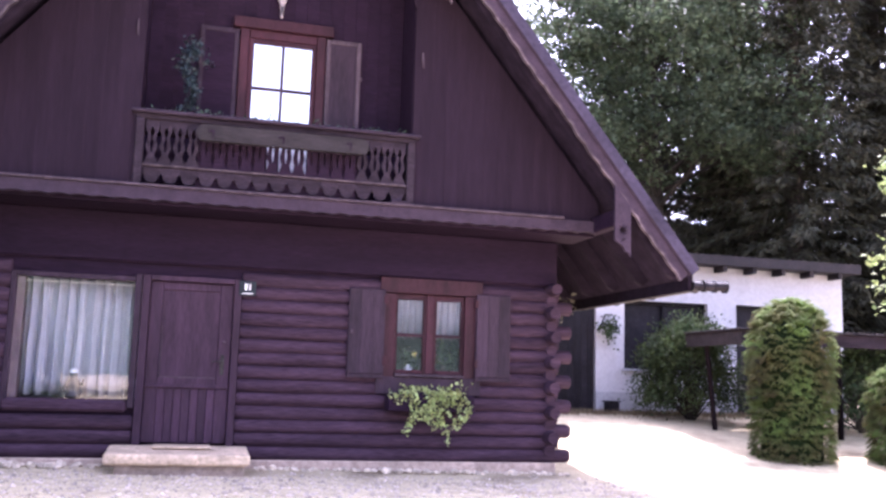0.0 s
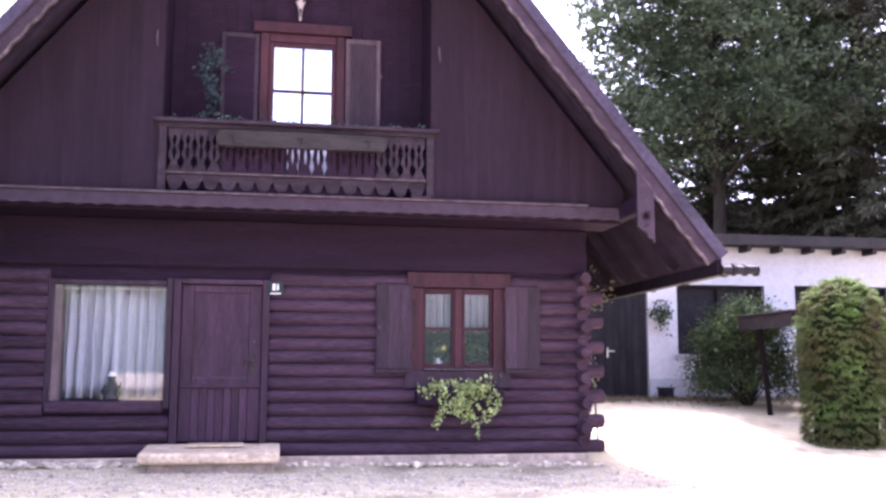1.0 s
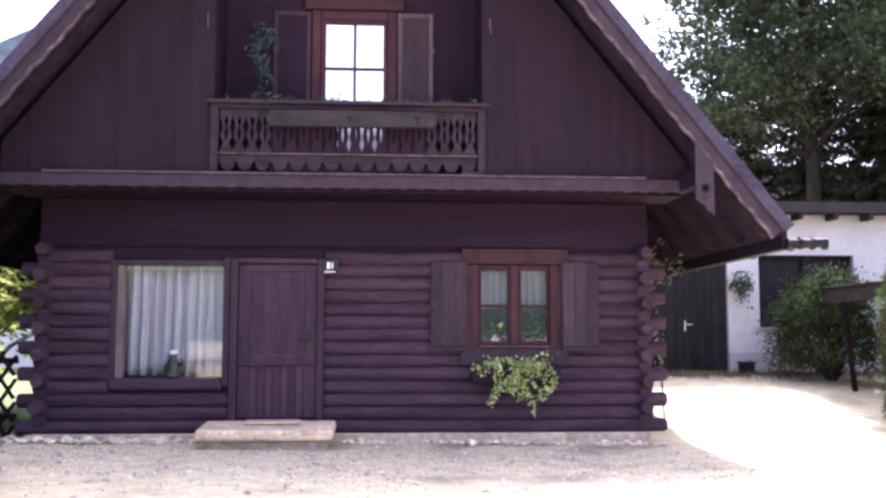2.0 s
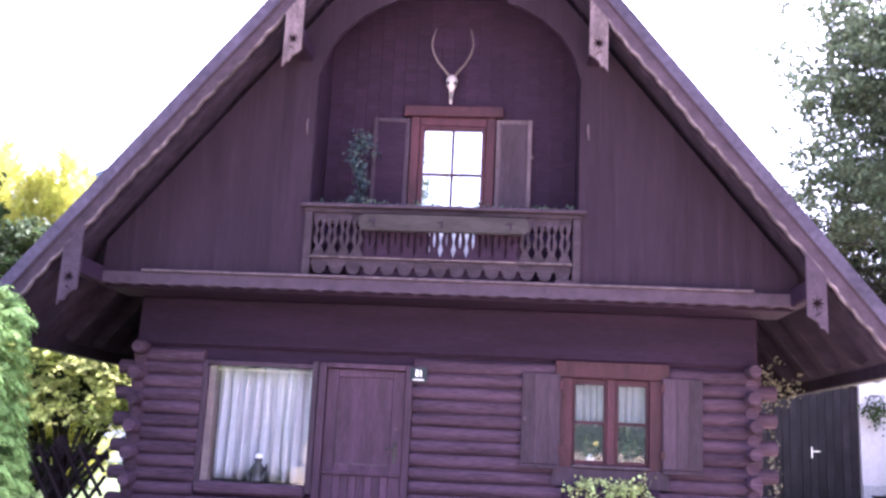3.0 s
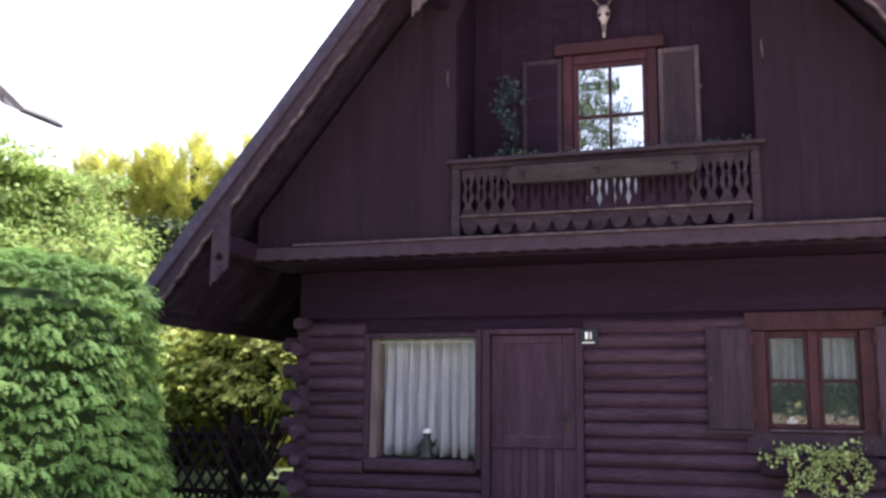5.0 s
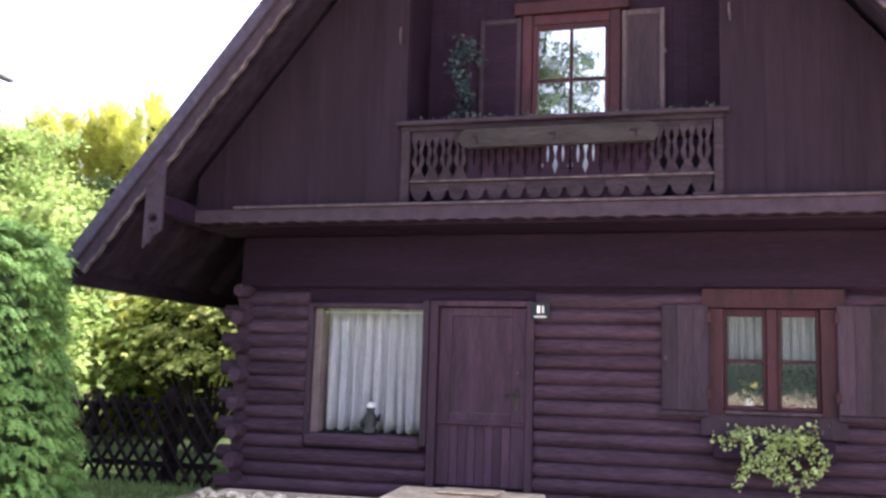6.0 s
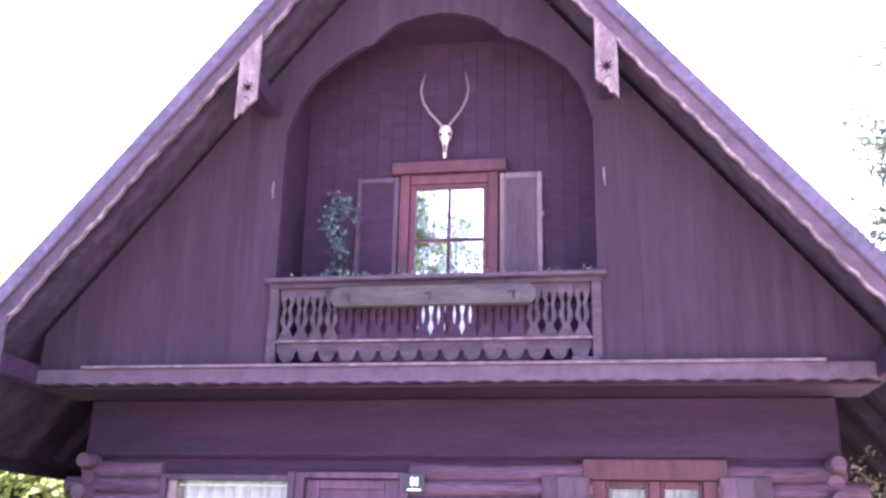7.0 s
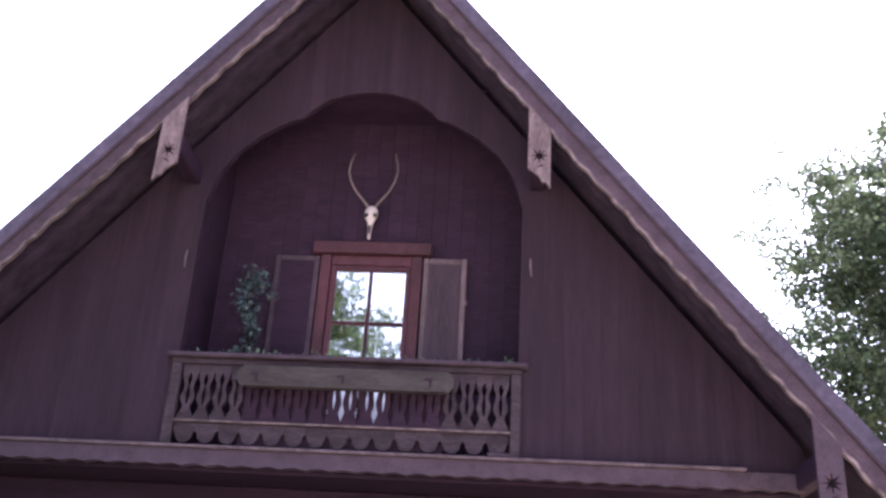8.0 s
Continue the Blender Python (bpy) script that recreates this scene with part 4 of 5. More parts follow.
for a, b, c, d in ((0.03, 0.06, 2.075, 2.15), (0.08, 0.10, 2.075, 2.15), (0.0, 0.13, 2.03, 2.042)):
    part("bar", box(a, b, -0.069, -0.0655, c, d), WHITE, npl)

# ivy box below the casement
iv = thing("ivy_box", (2.3, -0.18, 0.72), "window box with trailing variegated pale green ivy", "planter")
part("box", box(1.78, 2.86, -0.30, -0.06, 0.70, 0.90, 0.012), DARK, iv, "dark wooden box")
V = [clump((1.9 + 0.82 * rng.random(), -0.24 + 0.06 * rng.normal(), 0.90 + 0.05 * rng.normal()), (0.06, 0.05, 0.03), 14, 0.054, 0.040, 0.3) for _ in range(28)]
for x, zb in ((1.86, 0.78), (2.03, 0.42), (2.08, 0.45), (2.22, 0.55), (2.32, 0.46), (2.36, 0.5), (2.46, 0.30), (2.52, 0.48), (2.6, 0.52), (2.68, 0.56), (2.72, 0.58), (2.26, 0.6), (2.4, 0.55)):
    k = int((0.95 - zb) / 0.035)
    for j in range(k):
        t = j / k
        V.append(clump((x + 0.05 * math.sin(5 * t + x * 9) + 0.04 * t * (x - 2.2), -0.33 - 0.02 * rng.random(), 0.93 - (0.93 - zb) * t), (0.024, 0.02, 0.015), 4, 0.048, 0.037, 0.6))
part("leaves", quads_mesh("ivy", np.concatenate(V)), IVY, iv, "pale green variegated ivy")

# stone step
st = part("stone_step", box(-1.36, 0.17, -0.86, -0.08, 0.13, 0.25, 0.03, seg=2), STEP)
for v in st.data.vertices:
    v.co.z -= max(0, -(v.co.y + 0.08)) * 0.06
    v.co.x += 0.012 * math.sin(9 * v.co.y)
tagged(st, "worn pale sandstone doorstep slab before the house door", "step")
part("base", box(-1.26, 0.10, -0.80, -0.10, -0.06, 0.128, 0.01), CONCRETE, st, "dark recessed base under the slab")
part("upper_slab", box(-0.90, -0.26, -0.50, -0.09, 0.24, 0.262, 0.01), STEP, st, "worn inset slab")


# stones along the foot of the wall
def stone_mesh(k):
    bm = bmesh.new()
    bmesh.ops.create_icosphere(bm, subdivisions=2, radius=1)
    r = random.Random(k)
    o = Vector((r.random() * 9, r.random() * 9, r.random() * 9))
    for v in bm.verts:
        v.co *= 1 + 0.55 * noise.noise(v.co * 1.4 + o)
        v.co.z *= 0.62
    me = bpy.data.meshes.new("stone")
    bm.to_mesh(me)
    bm.free()
    me.materials.append(STONE)
    return me


STONES = [stone_mesh(k) for k in range(6)]
x = X0 - 0.25
k = 0
while x < X1 + 0.15:
    r = random.uniform(0.030, 0.062) * (1.15 if x < -1.3 else 0.9)
    if not -1.42 < x < 0.22:
        for row in range(3 if x < -1.3 else 2):
            if row and random.random() < 0.45:
                continue
            q = r * random.uniform(0.75, 1.25)
            y = -0.13 - row * 0.095 - random.random() * 0.05
            ob = new("stone", STONES[k % 6])
            ob.location = (x + random.uniform(-0.03, 0.03), y, float(ground_z(x, y)) + q * 0.45)
            ob.rotation_euler, ob.scale = (0, 0, random.random() * 6), (q, q * random.uniform(0.7, 1), q * random.uniform(0.7, 1.1))
            tagged(ob, "pale rounded field stone along the wall foot", "stone", "stones along the house wall")
            k += 1
    x += r * 1.7


# ---- neighbouring white building ----
nb = thing("white_outbuilding", (9, 6, 0.6), "low white plastered building with dark openings and a flat roof", "building")
BX0, BX1, BY = 4.9, 12.95, 6.0
NOPEN = [(6.12, 7.24, 0.55, 2.67), (7.85, 9.72, 1.45, 2.83), (10.38, 12.5, 0.6, 2.85)]


def holed_wall(x0, x1, y0, y1, z0, z1, holes):
    bm = bmesh.new()
    xs = sorted({x0, x1, *[v for o in holes for v in o[:2]]})
    zs = sorted({z0, z1, *[v for o in holes for v in o[2:]]})
    for a, b in zip(xs, xs[1:]):
        for c, d in zip(zs, zs[1:]):
            if not any(o[0] - 1e-4 <= a and b <= o[1] + 1e-4 and o[2] - 1e-4 <= c and d <= o[3] + 1e-4 for o in holes):
                box(a, b, y0, y1, c, d, bm=bm)
    bmesh.ops.remove_doubles(bm, verts=bm.verts[:], dist=1e-4)
    return bm


part("front_wall", holed_wall(BX0, BX1, BY, BY + 0.3, 0.3, 3.6, NOPEN), PLASTER, nb)
part("side_wall", box(BX1 - 0.3, BX1, BY + 0.3, BY + 6, 0.3, 3.6), PLASTER, nb)
part("side_wall", box(BX0, BX0 + 0.3, BY + 0.3, BY + 6, 0.3, 3.6), PLASTER, nb)
part("back_wall", box(BX0 + 0.3, BX1 - 0.3, BY + 5.7, BY + 6, 0.3, 3.6), PLASTER, nb)
for a, b in ((BX0, 6.115), (7.245, 10.375), (12.505, BX1)):
    part("plinth", box(a, b, BY - 0.03, BY - 0.002, 0.3, 0.98, 0.006), GREYBASE, nb, "grey plinth")
rf = part("roof", slab([(BX0 - 0.5, 3.602), (BX1 + 0.15, 3.602), (BX1 + 0.15, 3.80), (BX0 - 0.5, 3.80)], BY - 0.45, BY + 6.4), ROOFDARK, nb, "dark flat roof edge")
for i in range(12):
    x = BX0 + 0.2 + i * 0.68
    part("rafter_end", box(x, x + 0.09, BY - 0.40, BY - 0.02, 3.48, 3.60, 0.006), ROOFDARK, nb)
dl = part("garage_door", box(6.12, 7.24, BY + 0.10, BY + 0.15, 0.55, 2.67), BLACKISH, nb, "tall black door")
for i in range(8):
    part("board", box(6.125 + i * 0.139, 6.26 + i * 0.139, BY + 0.085, BY + 0.099, 0.60, 2.66, 0.003), BLACKISH, dl)
part("door_handle", box(6.40, 6.43, BY + 0.03, BY + 0.084, 1.38, 1.58, 0.005), STEEL, dl, "bright handle")
part("lever", box(6.43, 6.56, BY + 0.03, BY + 0.05, 1.49, 1.515, 0.004), STEEL, dl)
for x0, x1, z0, z1 in NOPEN[1:]:
    w = part("window", box(x0, x1, BY + 0.20, BY + 0.24, z0, z1), BLACKISH, nb, "dark window opening")
    for a, b, c, d in ((x0, x0 + 0.06, z0, z1), (x1 - 0.06, x1, z0, z1), (x0 + 0.062, x1 - 0.062, z1 - 0.06, z1), (x0 + 0.062, x1 - 0.062, z0, z0 + 0.06), ((x0 + x1) / 2 - 0.03, (x0 + x1) / 2 + 0.03, z0 + 0.062, z1 - 0.062)):
        part("frame", box(a, b, BY + 0.12, BY + 0.198, c, d, 0.004), BLACKISH, w)
part("sill", box(7.80, 9.77, BY - 0.06, BY + 0.12, 1.40, 1.448, 0.006), GREYBASE, nb)

bk = thing("hanging_basket", (7.48, 5.9, 2.2), "wire wall basket with a small trailing plant", "plant basket")
part("wire", tube([(7.40, 5.92, 2.50), (7.33, 5.90, 2.36), (7.36, 5.86, 2.18), (7.48, 5.84, 2.10), (7.60, 5.86, 2.18), (7.63, 5.90, 2.36), (7.56, 5.92, 2.50), (7.40, 5.92, 2.50)], [0.012] * 8, 6), IRON, bk)
part("rim", tube([(7.30, 5.97, 2.3), (7.33, 5.85, 2.3), (7.48, 5.8, 2.3), (7.63, 5.85, 2.3), (7.66, 5.97, 2.3)], [0.01] * 5, 6), IRON, bk)
part("leaves", quads_mesh("basket_plant", np.concatenate([clump((7.48 + 0.1 * rng.normal(), 5.86, 2.2 + 0.09 * rng.normal()), (0.06, 0.04, 0.07), 14, 0.08, 0.05, 0.6) for _ in range(16)])), BUSHLEAF, bk)
tb = thing("planter_tub", (7.48, 5.75, 0.62), "small dark square tub by the white wall", "planter")
part("tub", box(7.36, 7.60, 5.65, 5.88, 0.58, 0.78, 0.015), BLACKISH, tb)
part("tub_rim", box(7.34, 7.62, 5.63, 5.90, 0.782, 0.81, 0.006), BLACKISH, tb)

for i in range(10):
    part("dark_boarding", box(BX0 - 0.02 + i * 0.126, BX0 + 0.10 + i * 0.126, BY - 0.07, BY - 0.035, 0.35, 2.9, 0.003), BLACKISH, nb, "dark upright boards beside the door")

# low boarded canopy on thin posts
cn = thing("lean_to_roof", (10.5, 3.4, 0.4), "low weathered lean-to roof on thin dark posts", "lean-to")
part("fascia", box(8.30, 13.2, 2.46, 2.50, 1.86, 2.08, 0.008), RAIL, cn)
part("end_board", box(8.26, 8.30, 2.46, 4.3, 1.84, 2.08, 0.006), PLANTER, cn)
for i in range(25):
    part("roof_board", box(8.22 + i * 0.2, 8.413 + i * 0.2, 2.40 - 0.02 * (i % 3), 4.32, 2.084, 2.115 + 0.006 * (i % 2), 0.004), PLANTER, cn)
part("post", tube([(8.36, 3.7, 1.86), (8.40, 3.65, 1.2), (8.46, 3.6, 0.30)], [0.045, 0.045, 0.05], 8), FENCE, cn)
for x in (10.2, 12.6):
    part("post", tube([(x, 2.55, 1.86), (x, 2.52, 0.30)], [0.05, 0.05], 8), FENCE, cn)


# ---- plants ----
def thuja_quads(cx, cy, z0, h, rx, ry, n, L=0.11, top=0.75, rag=0.03, lift=0.25, square=2.0, strands=20, taper=0.0):
    """Tufts of fine forked sprays in drooping shelves over a clipped body."""
    rows = max(6, int(h / (0.5 * L)))                  # shelf above shelf, set off like shingles
    row = np.arange(n) % rows
    per = n / rows
    a = 2 * math.pi * (np.arange(n) // rows + 0.5 * (row % 2) + rng.normal(size=n) * 0.22) / per
    zz = np.clip((row + 0.5 + rng.normal(size=n) * (0.22 if lift < 0.3 else 0.8)) / rows, 0.005, 0.995)
    dome = np.clip((zz - top) / (1 - top), 0, 1)
    k = np.where(zz < top, 0.95 + 0.05 * np.sin(zz / top * 2.6), (1 - dome ** 2.4) ** 0.5)
    ca_, sa_ = np.cos(a), np.sin(a)
    k = k * (1 + taper * np.clip(1 - zz / 0.75, 0, 1)) / (np.abs(ca_) ** square + np.abs(sa_) ** square) ** (1 / square)
    lump = 1 + 0.03 * np.sin(4 * a + 7 * zz) + 0.025 * np.sin(9 * a - 13 * zz) + rng.normal(size=n) * rag
    C = np.stack([cx + rx * k * lump * ca_, cy + ry * k * lump * sa_, z0 + h * zz * (1 + 0.015 * rng.normal(size=n))], 1)
    turn = a + rng.normal(size=n) * 0.3
    size = L * rng.uniform(0.7, 1.3, n)
    rise = lift + 0.9 * dome + rng.normal(size=n) * 0.12
    quads = []
    up = np.array([0, 0, 1.0])
    for q in range(strands):
        # one flat frond: a drooping rib with narrow leaflets on both sides
        f = turn + rng.uniform(-1.0, 1.0, n)
        ln = size * rng.uniform(0.7, 1.1, n)
        ways = np.stack([np.cos(f), np.sin(f), np.zeros(n)], 1)
        P = C + rng.normal(size=(n, 3)) * np.array([0.13, 0.13, 0.06]) * L
        side = np.stack([-np.sin(f), np.cos(f), rng.normal(size=n) * 0.35], 1)
        last = P
        for t in (0.0, 0.14, 0.28, 0.42, 0.56, 0.70, 0.84):
            D = unit(ways + up * (rise + 0.15 - (0.35 + 1.2 * t) * (1.0 - 0.4 * lift))[:, None])
            N = unit(np.cross(D, side))
            nxt = last + D * (ln * 0.17)[:, None]
            quads.append(leaf_quads(last, D, N, ln * 0.22, ln * 0.06, 0.02))
            for sg in (-1, 1):
                E = unit(D * 0.75 + side * sg * 0.75 + rng.normal(size=(n, 3)) * 0.14 - up * 0.12)
                quads.append(leaf_quads(last, E, N, ln * (0.42 - 0.26 * t), ln * 0.068, 0.04))
            last = nxt
    return np.concatenate(quads)


def fan_quads(cx, cy, z0, h, rx, ry, L, top, square, taper, step=0.092):
    """A clipped hedge face of separate drooping fans, each a roof of flat fronds with shade below."""
    rows = int(h / step)
    A, Z = [], []
    for r in range(rows):
        m = int(2 * math.pi * max(rx, ry) * 1.08 / (0.72 * L))
        A.append(2 * math.pi * (np.arange(m) + 0.5 * (r % 2) + rng.normal(size=m) * 0.25) / m)
        Z.append(np.clip((r + 0.5 + rng.normal(size=m) * 0.3) / rows, 0.005, 0.995))
    m = 260
    A.append(rng.uniform(0, 2 * math.pi, m))
    Z.append(1 - 0.5 * (1 - top) * rng.random(m) ** 1.5)
    a, zz = np.concatenate(A), np.concatenate(Z)
    n = len(a)
    dome = np.clip((zz - top) / (1 - top), 0, 1)
    ca_, sa_ = np.cos(a), np.sin(a)
    k = np.where(zz < top, 0.97, (1 - dome ** 2.4) ** 0.5) * (1 + taper * np.clip(1 - zz / 0.75, 0, 1))
    k = k / (np.abs(ca_) ** square + np.abs(sa_) ** square) ** (1 / square)
    k = k * (1 + 0.025 * np.sin(4 * a + 7 * zz) + 0.02 * np.sin(9 * a - 13 * zz) + rng.normal(size=n) * 0.034)
    C = np.stack([cx + rx * k * ca_, cy + ry * k * sa_, z0 + h * zz], 1)
    turn = np.arctan2(sa_ / ry, ca_ / rx) + rng.normal(size=n) * 0.35
    size = L * rng.uniform(0.75, 1.35, n)
    lift = 0.18 + 1.3 * dome + rng.normal(size=n) * 0.15
    out = np.stack([np.cos(turn), np.sin(turn), np.zeros(n)], 1)
    up = np.array([0, 0, 1.0])
    C = C - out * (0.22 * size)[:, None]
    quads = []
    for q in range(9):
        f = turn + (q - 4) * 0.24 + rng.normal(size=n) * 0.10
        ln = size * (1.0 - 0.07 * abs(q - 4)) * rng.uniform(0.85, 1.12, n)
        way = np.stack([np.cos(f), np.sin(f), np.zeros(n)], 1)
        side = np.stack([-np.sin(f), np.cos(f), rng.normal(size=n) * 0.2], 1)
        last = C + up * (rng.normal(size=n) * 0.012 - 0.006 * abs(q - 4))[:, None]
        for t in (0.15, 0.32, 0.49, 0.66, 0.83, 1.0):
            D = unit(way + up * (lift + 0.1 - 1.9 * t * t)[:, None])
            N = unit(np.cross(D, side))
            nxt = last + D * (ln * 0.19)[:, None]
            quads.append(leaf_quads(last, D, N, ln * 0.25, ln * 0.05, 0.02))
            for sg in (-1, 1):
                E = unit(D * 0.8 + side * sg * 0.7 + rng.normal(size=(n, 3)) * 0.12 - up * 0.15)
                quads.append(leaf_quads(last, E, N, ln * (0.32 - 0.15 * t), ln * 0.075, 0.05))
            last = nxt
    return np.concatenate(quads)


def thuja(name, cx, cy, h, rx, ry, n, label, material=None, L=0.11, top=0.75, category="hedge", core=0.86, rag=0.03, lift=0.25, square=2.0, inner=None, strands=5, taper=0.0, fans=False):
    z0 = float(ground_z(cx, cy)) - 0.02
    ob = thing(name, (cx, cy, z0), label, category)
    V = fan_quads(cx, cy, z0, h, rx, ry, L, top, square, taper) if fans else thuja_quads(cx, cy, z0, h, rx, ry, n, L, top, rag, lift, square, strands, taper)
    part("foliage", quads_mesh(name, V), material or THUJA, ob)
    # solid inner body, near-black to stand for shade among the twigs
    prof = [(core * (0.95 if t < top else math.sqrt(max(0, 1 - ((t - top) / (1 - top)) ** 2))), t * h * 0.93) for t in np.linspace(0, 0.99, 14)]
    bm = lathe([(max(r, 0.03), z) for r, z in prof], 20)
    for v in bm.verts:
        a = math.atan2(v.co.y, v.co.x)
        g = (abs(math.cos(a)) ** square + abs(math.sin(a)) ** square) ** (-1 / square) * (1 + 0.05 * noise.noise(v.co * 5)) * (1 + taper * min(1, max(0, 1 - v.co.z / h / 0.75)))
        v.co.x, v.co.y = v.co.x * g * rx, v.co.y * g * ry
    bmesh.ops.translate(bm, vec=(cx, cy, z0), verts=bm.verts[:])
    part("inner_body", bm, inner or SHADED_TWIGS, ob)
    part("trunk", tube([(cx, cy, z0 - 0.05), (cx, cy, z0 + h * 0.5)], [0.08, 0.04], 7), BARK, ob)
    return ob


thuja("thuja_hedge", -3.64, -4.4, 2.36, 0.91, 1.0, 2900, "tall clipped green thuja hedge beside the yard", L=0.150, top=0.86, taper=0.38, core=0.84, fans=True)
thuja("thuja_hedge", -5.45, -4.7, 2.55, 1.3, 1.2, 2300, "tall clipped green thuja hedge beside the yard", L=0.16, top=0.88, core=0.88, fans=True)
thuja("thuja_hedge", -8.1, -5.1, 2.6, 1.6, 1.3, 900, "tall clipped green thuja hedge beside the yard", L=0.26, top=0.88)
thuja("thuja_column", 8.44, 1.35, 2.36, 0.56, 0.54, 0, "upright clipped green thuja, brown in places, standing by the drive", THUJA_MIX, L=0.145, top=0.70, category="shrub", core=0.80, square=2.5, fans=True)
thuja("thuja_column", 10.45, 0.9, 1.5, 0.75, 0.7, 0, "smaller green thuja by the lean-to", THUJA_MIX, L=0.17, top=0.65, category="shrub", core=0.8, fans=True)


def limbs(base, h, r, spread, n, lean=(0, 0), first=0.28):
    """Trunk and forking limbs; returns their bmesh and the ends of the limbs."""
    bx, by, bz = base
    bm = bmesh.new()
    pts = [(bx + lean[0] * t + 0.15 * math.sin(5 * t), by + lean[1] * t + 0.12 * math.cos(4 * t), bz - 0.1 + h * t) for t in (0, 0.2, 0.4, 0.6, 0.8, 0.95)]
    tube(pts, [r * (1 - 0.85 * t) for t in (0, 0.2, 0.4, 0.6, 0.8, 0.95)], 9, bm)
    ends = []
    for i in range(n):
        t = first + (0.93 - first) * i / n
        k = min(int(t / 0.2), 4)
        p = Vector(pts[k]).lerp(Vector(pts[k + 1]), (t - 0.2 * k) / 0.2 if k < 4 else 0.5)
        a = i * 2.4 + random.random()
        ln = spread * (1.1 - 0.6 * t) * random.uniform(0.75, 1.1)
        q = p + Vector((math.cos(a) * ln, math.sin(a) * ln, ln * random.uniform(0.15, 0.55)))
        m = p.lerp(q, 0.5) + Vector((0, 0, 0.12 * ln))
        rr = r * (1 - 0.85 * t) * 0.5
        tube([p, m, q], [rr, rr * 0.6, rr * 0.2], 6, bm)
        ends.append((q, ln))
        for s in range(2):
            e = m + Vector((math.cos(a + (s - 0.5) * 1.8), math.sin(a + (s - 0.5) * 1.8), random.uniform(-0.1, 0.5))) * ln * 0.55
            tube([m, m.lerp(e, 0.5) + Vector((0, 0, 0.05 * ln)), e], [rr * 0.5, rr * 0.35, rr * 0.12], 5, bm)
            ends.append((e, ln * 0.8))
    return bm, ends


def crown_quads(ends, n_clump, n_leaf, L, spread=0.42, flat=0.6, tight=0.10):
    """Leaves gathered in tufts round the limbs' ends, with gaps between."""
    out = []
    for q, ln in ends:
        c = np.array(q) + np.clip(rng.normal(size=(n_clump, 3)), -1.3, 1.3) * ln * spread * np.array([1, 1, flat])
        for p in c:
            C = p + rng.normal(size=(n_leaf, 3)) * ln * tight * np.array([1.3, 1.3, 0.6])
            D = unit(rng.normal(size=(n_leaf, 3)) * np.array([1, 1, 0.6]) + np.array([0, 0, -0.35]))
            N = unit(rng.normal(size=(n_leaf, 3)) * 0.6 + np.array([0, 0, 1.0]))
            out.append(leaf_quads(C, D, N, L * rng.uniform(0.6, 1.3, n_leaf), 0.6 * L * rng.uniform(0.7, 1.2, n_leaf)))
    return np.concatenate(out)


def broadleaf(name, base, h, r, spread, n, label, material, n_clump=7, n_leaf=26, L=0.22, lean=(0, 0), category="tree", spread_k=0.42, flat=0.6, tight=0.10, first=0.28):
    ob = thing(name, base, label, category)
    bm, ends = limbs(base, h, r, spread, n, lean, first)
    part("trunk", bm, BARK, ob, smooth=True)
    part("crown", quads_mesh(name, crown_quads(ends, n_clump, n_leaf, L, spread_k, flat, tight)), material, ob)
    return ob


def shrub(name, base, rx, ry, h, label, material, n_clump=150, n_leaf=26, L=0.12, category="bush"):
    """A many-stemmed bush: stems from one foot, leaf tufts through an uneven rounded body."""
    ob = thing(name, base, label, category)
    b = Vector(base)
    bm = bmesh.new()
    d = sphere_dirs(n_clump)
    d[:, 2] = np.abs(d[:, 2]) * 1.45 - 0.45
    r = rng.uniform(0.45, 1.0, n_clump) ** 0.5
    c = np.array(base) + d * r[:, None] * np.array([rx, ry, h * 0.62]) + np.array([0, 0, h * 0.38])
    out = []
    for i, p in enumerate(c):
        if i % 6 == 0:
            q = Vector(p)
            tube([b + Vector((0.05 * math.cos(i), 0.05 * math.sin(i), -0.05)), b.lerp(q, 0.5) + Vector((0, 0, 0.1)), q], [0.02, 0.013, 0.005], 5, bm)
        C = p + rng.normal(size=(n_leaf, 3)) * np.array([0.10, 0.10, 0.06]) * (rx + ry)
        D = unit(rng.normal(size=(n_leaf, 3)) * 0.8 + d[i] + np.array([0, 0, -0.1]))
        out.append(leaf_quads(C, D, unit(rng.normal(size=(n_leaf, 3)) * 0.6 + np.array([0, 0, 1.0])), L * rng.uniform(0.6, 1.3, n_leaf), 0.5 * L * rng.uniform(0.7, 1.2, n_leaf)))
    part("stem", bm, BARK, ob)
    part("leaves", quads_mesh(name, np.concatenate(out)), material, ob)
    return ob


